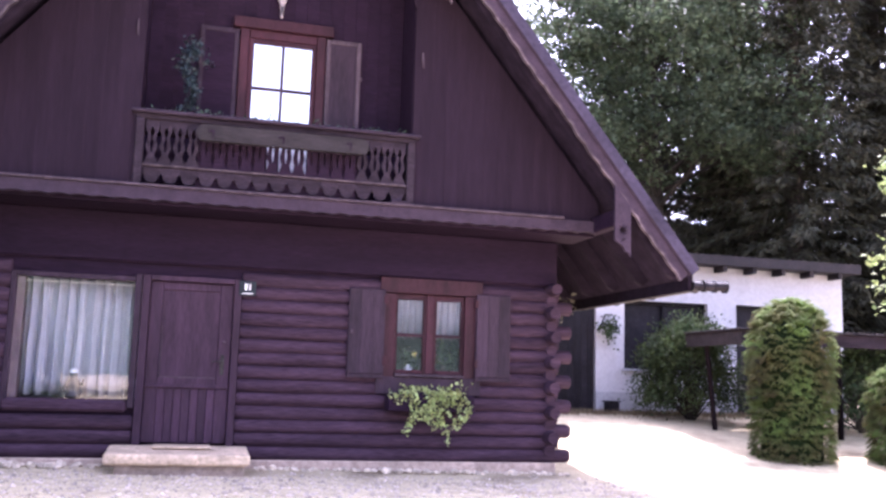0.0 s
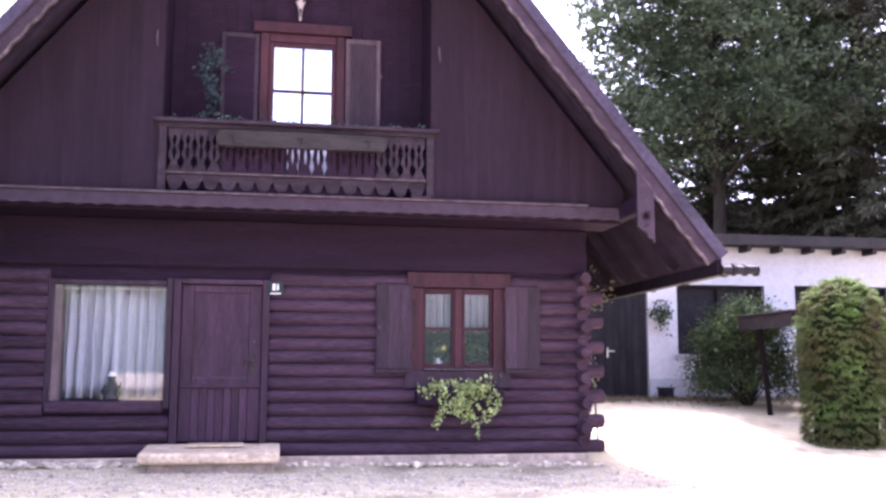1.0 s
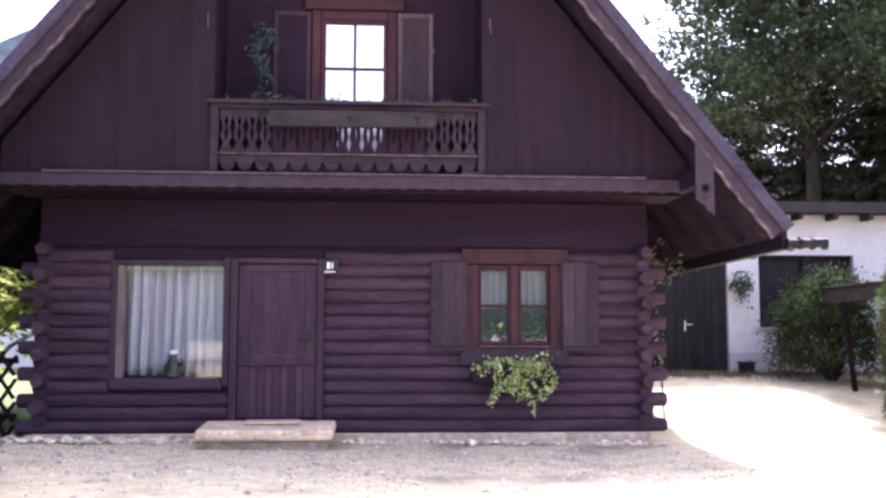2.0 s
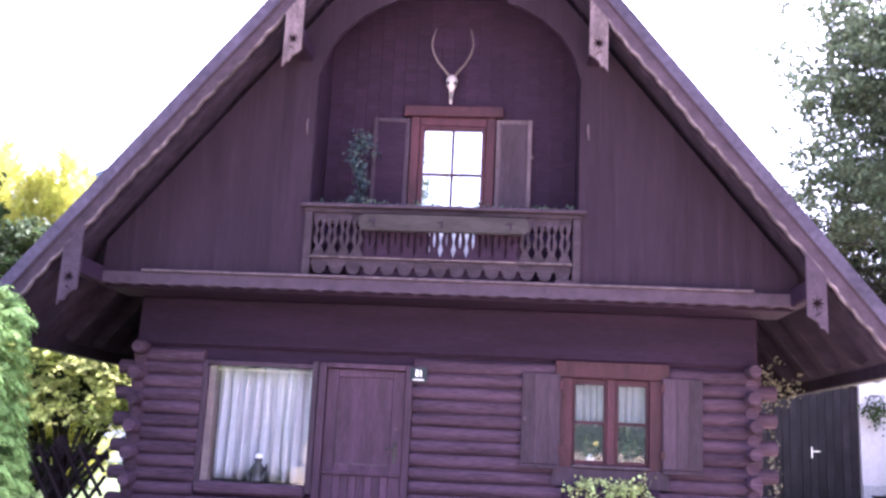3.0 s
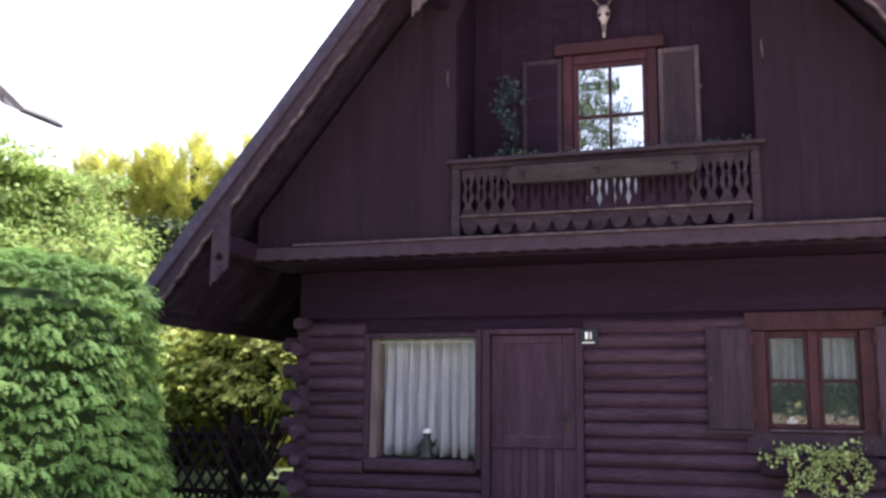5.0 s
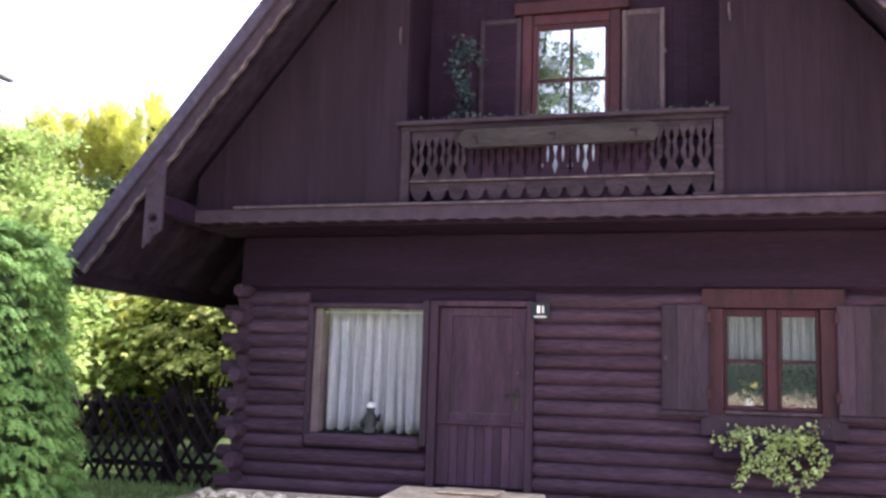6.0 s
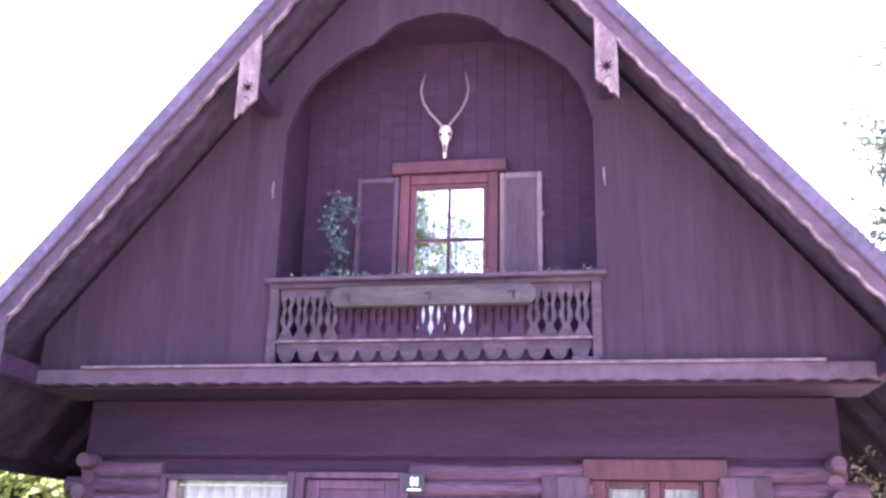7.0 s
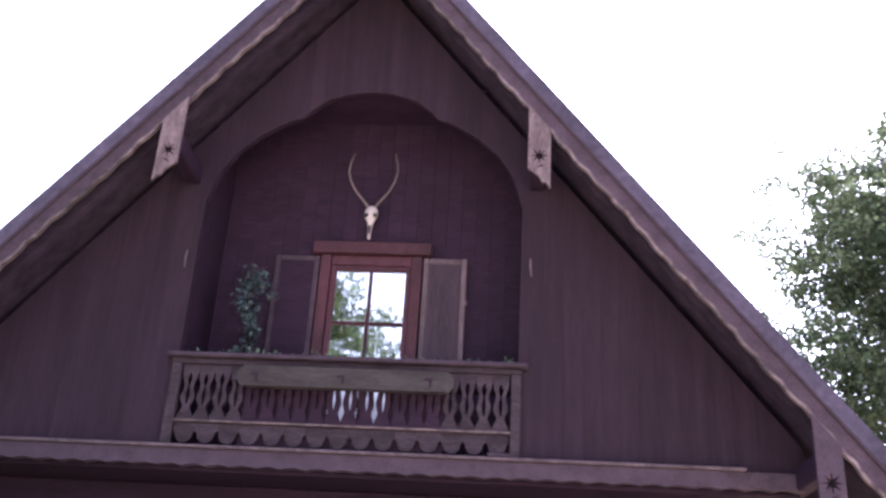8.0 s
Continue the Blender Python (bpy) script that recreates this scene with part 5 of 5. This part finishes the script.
def conifer(name, base, h, r0, label, material, levels=38, per=11, L=0.5, seed=1, droop=0.35, category="tree"):
    """A spruce: whorls of drooping boughs, each hung with sprays."""
    bx, by, bz = base
    ob = thing(name, base, label, category)
    part("trunk", tube([(bx, by, bz - 0.1), (bx, by, bz + h * 0.5), (bx, by, bz + h)], [0.016 * h, 0.010 * h, 0.02], 9), BARK, ob)
    bm, quads = bmesh.new(), []
    for i in range(levels):
        t = 0.06 + 0.92 * i / levels
        rad = r0 * (1 - t) ** 0.8 * rng.uniform(0.8, 1.12)
        for j in range(per):
            a = 2 * math.pi * j / per + i * 1.3 + rng.normal() * 0.2
            rr = rad * rng.uniform(0.7, 1.15)
            o = np.array([math.cos(a), math.sin(a), 0])
            p0 = np.array([bx, by, bz + h * t])
            s = np.linspace(0.08, 1, max(5, int(rr * 5)))
            P = p0 + o * (rr * s)[:, None] + np.array([0, 0, 1]) * (-droop * rr * s ** 1.6 + 0.12 * rr * s ** 4)[:, None]
            if i % 3 == 0 and j % 2 == 0:
                tube([P[0], P[len(P) // 2], P[-1]], [0.03 * rr / r0 + 0.01, 0.02, 0.006], 4, bm)
            k = 8
            C = np.repeat(P, k, 0) + rng.normal(size=(len(P) * k, 3)) * 0.07
            n = len(C)
            side = np.cross(o, [0, 0, 1])
            D = unit(o * 0.7 + side * rng.normal(size=(n, 1)) * 0.8 + np.array([0, 0, -0.55]) + rng.normal(size=(n, 3)) * 0.25)
            quads.append(leaf_quads(C, D, unit(rng.normal(size=(n, 3)) * 0.5 + np.array([0, 0, 1.0])), 0.8 * L * rng.uniform(0.5, 1.2, n), 0.12 * L * rng.uniform(0.7, 1.3, n)))
    part("bough", bm, BARK, ob)["kind"] = "stuff"
    part("needles", quads_mesh(name, np.concatenate(quads)), material, ob)
    return ob


# behind the white building
broadleaf("broadleaf_tree", (12.4, 13.6, 0.7), 13.5, 0.26, 4.4, 46, "tall broadleaf tree with airy grey-green crown", AIRYLEAF, 8, 66, 0.165, spread_k=0.36, tight=0.08, first=0.40)
spruce = conifer("spruce_tree", (16.2, 12.2, 0.7), 19.0, 4.4, "tall dark drooping spruce behind the white building", SPRUCE)
copy_thing(spruce, pose(20.5, 10.5, 0.6, 0, 0, 70))
copy_thing(spruce, pose(14.2, 17.5, 0.6, 0, 0, 160))
tall_spruce = conifer("spruce_tree", (20.6, 14.2, 0.7), 26.0, 6.0, "very tall dark drooping spruce behind the white building", SPRUCE, 46, 12, 0.6)
copy_thing(tall_spruce, pose(26.5, 12.5, 0.6, 0, 0, 250))
copy_thing(spruce, pose(18.5, 19.0, 0.6, 0, 0, 20))
low_spruce = conifer("young_spruce", (15.4, 14.8, 0.7), 8.5, 2.6, "smaller dark spruce filling the gap behind the roof", SPRUCE, 24, 10, 0.42)
copy_thing(low_spruce, pose(12.6, 18.4, 0.7, 0, 0, 40))
copy_thing(low_spruce, pose(10.9, 17.2, 0.7, 0, 0, 130))
copy_thing(low_spruce, pose(18.0, 16.6, 0.7, 0, 0, 90))
copy_thing(low_spruce, pose(19.5, 13.6, 0.7, 0, 0, 200))
broadleaf("garden_tree", (9.95, -1.6, -0.1), 4.4, 0.10, 2.0, 13, "young tree with pale sunlit green leaves", YOUNGLEAF, 9, 38, 0.105, spread_k=0.30, first=0.45)
shrub("round_bush", (8.62, 4.75, 0.52), 0.95, 0.7, 1.95, "round dark green leafy bush before the white wall", BUSHLEAF, 330, 46, 0.075)
shrub("dark_hedge", (11.3, 3.4, 0.45), 1.9, 0.7, 1.35, "dark green hedge under the lean-to roof", TREELEAF, 200, 26, 0.12, "hedge")

cl = thing("climbing_plant", (4.75, 2.2, 0.2), "thin climber with pale leaves beside the log wall", "climber")
part("stem", tube([(4.55, 1.2, 0.15), (4.60, 1.5, 0.9), (4.66, 1.9, 1.7), (4.78, 2.15, 2.2), (5.05, 2.2, 2.42)], [0.014, 0.012, 0.010, 0.008, 0.004], 6), BARK, cl)
V = [clump((4.78 + 0.16 * rng.normal(), 2.15 + 0.12 * rng.normal(), 2.28 + 0.11 * rng.normal()), (0.05, 0.05, 0.04), 12, 0.06, 0.04, 0.4) for _ in range(18)]
V += [clump((4.58 + 0.10 * q, 1.4 + 0.8 * q, 0.9 + 1.2 * q), (0.04, 0.06, 0.05), 10, 0.05, 0.035, 0.4) for q in np.linspace(0, 0.95, 12)]
part("leaves", quads_mesh("climber_leaves", np.concatenate(V)), CLIMBLEAF, cl, "pale dry-looking leaves")

# beside and behind the house, past the fence
def layered_bush(base, rx, ry, h, n, L, label, n_leaf=70):
    """A spreading bush of flat leaf pads that droop outwards, one over the other, with dark gaps."""
    ob = thing("maple_bush", base, label, "bush")
    b = Vector(base)
    bm, out = bmesh.new(), []
    d = sphere_dirs(n)
    d[:, 2] = np.abs(d[:, 2]) * 1.35 - 0.38
    c = np.array(base) + d * rng.uniform(0.72, 1.02, n)[:, None] * np.array([rx, ry, h * 0.46]) + np.array([0, 0, h * 0.56])
    for i, p in enumerate(c):
        if i % 7 == 0:
            q = Vector(p)
            tube([b + Vector((0.1 * math.cos(i), 0.1 * math.sin(i), -0.05)), b.lerp(q, 0.5) + Vector((0, 0, 0.25)), q], [0.03, 0.018, 0.006], 5, bm)
        o = unit(np.array([d[i, 0], d[i, 1], 0.0]))
        side = np.array([-o[1], o[0], 0])
        R = rng.uniform(0.14, 0.27)
        u, v = rng.normal(size=n_leaf) * R * 0.6, rng.normal(size=n_leaf) * R * 0.8
        C = p + o * u[:, None] + side * v[:, None] + np.array([0, 0, 1]) * (-0.35 * u - 0.5 * v * v / R + rng.normal(size=n_leaf) * 0.02)[:, None]
        D = unit(o * rng.uniform(0.1, 1, (n_leaf, 1)) + side * rng.normal(size=(n_leaf, 1)) * 0.8 + np.array([0, 0, -0.45]))
        N = unit(o * 0.35 + np.array([0, 0, 1.0]) + rng.normal(size=(n_leaf, 3)) * 0.4)
        ln = L * rng.uniform(0.6, 1.3, n_leaf)
        for f in (-0.6, 0.0, 0.6):
            E = unit(D + np.cross(N, D) * f)
            out.append(leaf_quads(C, E, N, ln * (1.0 if f == 0 else 0.75), ln * 0.42))
    # inner leaves take the darker tree green as painted-in shade behind the pads
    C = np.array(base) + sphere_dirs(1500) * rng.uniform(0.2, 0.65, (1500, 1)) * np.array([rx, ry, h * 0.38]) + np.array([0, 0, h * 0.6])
    part("inner_leaves", quads_mesh("inner_leaves", leaf_quads(C, sphere_dirs(1500), sphere_dirs(1500), 0.16, 0.12)), TREELEAF, ob, "inner leaves whose dark colour stands for shade")
    part("stem", bm, BARK, ob)
    part("leaves", quads_mesh("maple_bush", np.concatenate(out)), MAPLE, ob)


layered_bush((-6.35, 4.5, 0.05), 2.05, 1.35, 3.45, 300, 0.115, "spreading maple bush with layered yellow-green leaves behind the fence", 60)
broadleaf("garden_tree", (-11.3, 4.4, 0.0), 5.7, 0.16, 2.2, 32, "bushy light green garden tree beyond the hedge", PALELEAF, 10, 70, 0.13, tight=0.12)
broadleaf("garden_tree", (-9.2, 2.4, 0.0), 3.7, 0.10, 1.7, 22, "bushy light green garden tree beyond the hedge", PALELEAF, 8, 26, 0.16)
broadleaf("garden_tree", (-8.5, 7.0, 0.0), 5.2, 0.12, 1.7, 22, "dense dark green tree before the golden row", BUSHLEAF, 9, 40, 0.15, tight=0.12)
broadleaf("garden_tree", (-10.4, 7.0, 0.0), 5.2, 0.12, 1.7, 22, "dense dark green tree before the golden row", BUSHLEAF, 9, 40, 0.15, tight=0.12)
for i in range(14):
    x, y = -13.2 + 0.40 * i, 8.1 + 0.5 * (i % 2) + 0.3 * math.sin(i * 2.1)
    thuja("golden_thuja", x, y, 6.95 + 0.5 * math.sin(i * 1.9) + 0.3 * math.sin(i * 4.3) - 0.045 * max(0, i - 8) ** 1.3, 0.44, 0.5, 420, "slender golden-green thuja in a row, lit by the sun", THUJA_Y, L=0.36, top=0.5, category="tree", core=0.62, rag=0.16, lift=1.0, strands=3)
# across the road, seen in the panes
broadleaf("roadside_tree", (-8.5, -32.0, 0.0), 18.0, 0.35, 5.6, 26, "large roadside tree mirrored in the balcony door", TREELEAF, 8, 26, 0.4)
broadleaf("roadside_tree", (-3.0, -37.0, 0.0), 13.6, 0.3, 3.4, 22, "lower roadside tree mirrored in the balcony door", TREELEAF, 8, 24, 0.4)


# lattice fence
fn = thing("lattice_fence", (-5.8, 0.0, 0.05), "dark wooden lattice fence of crossed half-round stakes", "fence")
st_me = log_mesh(1.0, 0.023, "stake")
st_me.materials.clear()
st_me.materials.append(FENCE)
AF, XR = radians(58), X0 - 0.24                    # slant of the stakes, end of the fence at the log corner
for i in range(31):
    x = XR - 0.10 - i * 0.172
    ln = min(1.22, (XR - x) / math.cos(AF))
    piece("stake", st_me, fn, (x, 0.008, 0.03), (0, -AF, 0), (ln, 1, 1))
    foot = XR + 0.47 - i * 0.172
    t0 = max(0, (foot - XR) / math.cos(AF))
    piece("stake", st_me, fn, (min(foot, XR), -0.048, 0.03 + t0 * math.sin(AF)), (0, -(math.pi - AF), 0), (1.22 - t0, 1, 1))
for z in (0.26, 0.92):
    part("rail", box(-8.2, XR, 0.045, 0.085, z, z + 0.07, 0.01), FENCE, fn)
for x in (-8.1, -6.6, X0 - 2.3, X0 - 0.88):
    part("post", tube([(x, 0.12, 0.0), (x, 0.12, 1.12), (x, 0.12, 1.19)], [0.085, 0.085, 0.03], 10), FENCE, fn)

# lawn and its kerb
kb = thing("lawn_kerb", (-3.5, -1.2, 0.08), "narrow grey stone kerb along the lawn", "kerb")
p0, p1 = Vector((-3.05, -3.4, 0)), Vector((-3.72, 0.1, 0))
for i in range(7):
    a, b = p0.lerp(p1, i / 7), p0.lerp(p1, (i + 0.97) / 7)
    d = (b - a).normalized()
    s = Vector((d.y, -d.x, 0)) * 0.026
    bm = bmesh.new()
    vs = [bm.verts.new((q.x, q.y, z)) for z in (-0.03, 0.058) for q in (a - s, b - s, b + s, a + s)]
    for f in ((0, 1, 2, 3), (4, 5, 6, 7), (0, 1, 5, 4), (1, 2, 6, 5), (2, 3, 7, 6), (3, 0, 4, 7)):
        bm.faces.new([vs[q] for q in f])
    bmesh.ops.bevel(bm, geom=bm.edges[:], offset=0.008, segments=1, affect="EDGES")
    part("kerb_stone", bm, CONCRETE, kb)


def grass():
    n = 26000
    x, y = rng.uniform(-9.5, -3.1, n), rng.uniform(-4.2, 2.2, n)
    keep = x < -3.12 - (y + 3.4) * 0.191
    x, y = x[keep], y[keep]
    z = ground_z(x, y) + 0.03
    C = np.stack([x, y, z], 1)
    m = len(C)
    D = unit(np.stack([rng.normal(size=m) * 0.45, rng.normal(size=m) * 0.45, np.ones(m)], 1))
    V = leaf_quads(C, D, sphere_dirs(m), rng.uniform(0.05, 0.12, m), 0.012, 0.05)
    ob = part("grass", quads_mesh("grass", V), GRASS)
    tagged(ob, "short green lawn grass beside the yard", "grass", kind="stuff")
    lawn = bpy.data.meshes.new("lawn")
    pts = [(-3.12, -3.4), (-3.78, 0.05), (-3.9, 60.0), (-90, 60.0), (-90, -3.4)]
    lawn.from_pydata([(a, b, float(ground_z(a, b)) + 0.035) for a, b in pts], [], [tuple(range(5))])
    tagged(part("lawn", lawn, GRASS), "green lawn beside the gravel yard", "lawn", kind="structure")


grass()


def dry_grass():
    n = 5000
    x, y = rng.uniform(4.6, 12.5, n), 5.95 - np.abs(rng.normal(size=n)) * 0.45
    C = np.stack([x, y, ground_z(x, y) - 0.01], 1)
    D = unit(np.stack([rng.normal(size=n) * 0.6, rng.normal(size=n) * 0.6, np.ones(n)], 1))
    V = leaf_quads(C, D, sphere_dirs(n), rng.uniform(0.05, 0.16, n), 0.014, 0.05)
    tagged(part("dry_grass", quads_mesh("dry_grass", V), DRYGRASS), "dry grass along the foot of the white wall", "grass", kind="stuff")


dry_grass()


def pebbles():
    """Loose small stones and dry stalks on the yard before the house."""
    n = 7000
    x, y = rng.uniform(-4.2, 6.5, n), -0.35 - rng.gamma(2.0, 0.85, n)
    r = rng.uniform(0.006, 0.018, n) * (1 + 1.2 * (rng.random(n) > 0.96))
    z = ground_z(x, y) + 0.012 * np.sin(x * 2.3 + 1.7 * np.sin(y * 1.1)) * np.cos(y * 1.9) + r * 0.2
    o = np.array([[1, 0, 0], [0, 1, 0], [-1, 0, 0], [0, -1, 0], [0, 0, 0.7], [0, 0, -0.7]])
    V = np.stack([x, y, z], 1)[:, None, :] + o * (r[:, None] * rng.uniform(0.7, 1.3, (n, 6)))[:, :, None]
    F = np.array([[0, 1, 4], [1, 2, 4], [2, 3, 4], [3, 0, 4], [1, 0, 5], [2, 1, 5], [3, 2, 5], [0, 3, 5]])
    F = (np.arange(n)[:, None, None] * 6 + F).reshape(-1, 3)
    me = bpy.data.meshes.new("pebbles")
    me.from_pydata(V.reshape(-1, 3).tolist(), [], F.tolist())
    tagged(part("pebbles", me, PEBBLE), "loose pebbles scattered on the gravel yard", "pebbles", kind="stuff")
    m = 2600
    x, y = rng.uniform(-4, 6.5, m), -2.6 - np.abs(rng.normal(size=m)) * 0.8
    keep = np.sin(x * 1.7 + 0.6) + np.sin(x * 3.1 + y * 2.0) > 0.2
    x, y = x[keep], y[keep]
    m = len(x)
    C = np.stack([x, y, ground_z(x, y) - 0.01], 1)
    D = unit(np.stack([rng.normal(size=m) * 0.8, rng.normal(size=m) * 0.8, np.ones(m)], 1))
    V = leaf_quads(C, D, sphere_dirs(m), rng.uniform(0.02, 0.06, m), 0.006, 0.05)
    tagged(part("yard_grass", quads_mesh("yard_grass", V), DRYGRASS), "sparse dry grass in the trodden yard", "grass", kind="stuff")


pebbles()

# ---- distance ----
wh = thing("white_house", (-18, 7, 0), "tall white house with a wide pale roof overhang", "house")
part("wall", slab([(-20.75, -0.1), (-15.6, -0.1), (-15.6, 8.0), (-17.5, 10.7), (-20.75, 8.0)], 6.48, 7.85), PLASTER, wh)
part("roof", slab([(-22.4, 7.58), (-17.5, 11.42), (-12.6, 7.32), (-12.6, 7.48), (-17.5, 11.68), (-22.4, 7.74)], 5.2, 6.40), SOFFIT, wh, "pale boarded roof overhang")
part("rear_roof", slab([(-20.9, 8.02), (-17.5, 10.85), (-14.2, 8.02), (-14.2, 8.22), (-17.5, 11.1), (-20.9, 8.22)], 6.41, 8.0), SOFFIT, wh)
part("eaves_gutter", tube([(-12.55, 5.15, 7.38), (-12.53, 6.0, 7.38), (-12.55, 6.4, 7.38)], [0.06] * 3, 8), SOFFIT, wh)
for x in (-19.3, -16.9):
    w = part("window", box(x, x + 0.85, 6.43, 6.475, 4.5, 5.5), BLACKISH, wh)
    part("frame", box(x - 0.05, x + 0.90, 6.38, 6.428, 5.5, 5.56), WHITE, w)

fh = thing("far_house", (17, 26, 0.6), "far white house with a small gabled dormer", "house")
part("wall", box(12, 24, 25.5, 33, 0.5, 5.6), PLASTER, fh)
part("roof", slab([(11.4, 5.6), (24.6, 5.6), (24.6, 8.6), (11.4, 8.6)], 27.5, 32), ROOFDARK, fh)
dm = part("dormer", slab([(15.75, 5.6), (17.05, 5.6), (17.05, 7.0), (16.4, 7.5), (15.75, 7.0)], 25.2, 28), PLASTER, fh)
part("dormer_roof", slab([(15.45, 6.85), (16.4, 7.62), (17.35, 6.85), (17.35, 7.0), (16.4, 7.8), (15.45, 7.0)], 24.9, 28.2), ROOFDARK, dm)
part("dormer_window", box(16.05, 16.75, 25.14, 25.19, 5.9, 6.8), BLACKISH, dm)


gh = thing("grey_roofed_house", (-12, 30, 0), "tall far white house with a grey hipped roof", "house")
part("wall", box(-16.2, -6.0, 26.6, 32.6, 0, 11.38), PLASTER, gh)
hip = bmesh.new()
low_ring = [hip.verts.new(v) for v in ((-17.2, 25.8, 11.40), (-5.0, 25.8, 11.40), (-5.0, 33.4, 11.40), (-17.2, 33.4, 11.40))]
ridge_ends = [hip.verts.new((-13.2, 29.6, 15.2)), hip.verts.new((-8.8, 29.6, 15.2))]
for f in ((0, 1, 5, 4), (2, 3, 4, 5), (3, 0, 4), (1, 2, 5), (3, 2, 1, 0)):
    hip.faces.new([(low_ring + ridge_ends)[q] for q in f])
part("roof", hip, SLATE, gh, "grey hipped roof")
part("gutter", box(-17.25, -4.95, 25.70, 25.795, 11.33, 11.43, 0.01), SOFFIT, gh)


def ridge():
    V, F = [], []
    n = 300
    for i in range(n):
        a = 2 * math.pi * i / n
        h = 34 + 16 * math.sin(3 * a + 0.6) + 9 * math.sin(7 * a + 2) + 4 * math.sin(17 * a)
        for r, z in ((340, -4), (420, h * 0.55), (470, h)):
            V.append((r * math.cos(a), r * math.sin(a), z))
    for i in range(n):
        j = (i + 1) % n
        for q in range(2):
            F.append((3 * i + q, 3 * j + q, 3 * j + q + 1, 3 * i + q + 1))
    me = bpy.data.meshes.new("hills")
    me.from_pydata(V, [], F)
    tagged(part("backdrop_hills", me, HILL, smooth=True), "hazy wooded hills round the valley", "hills", kind="structure")


ridge()
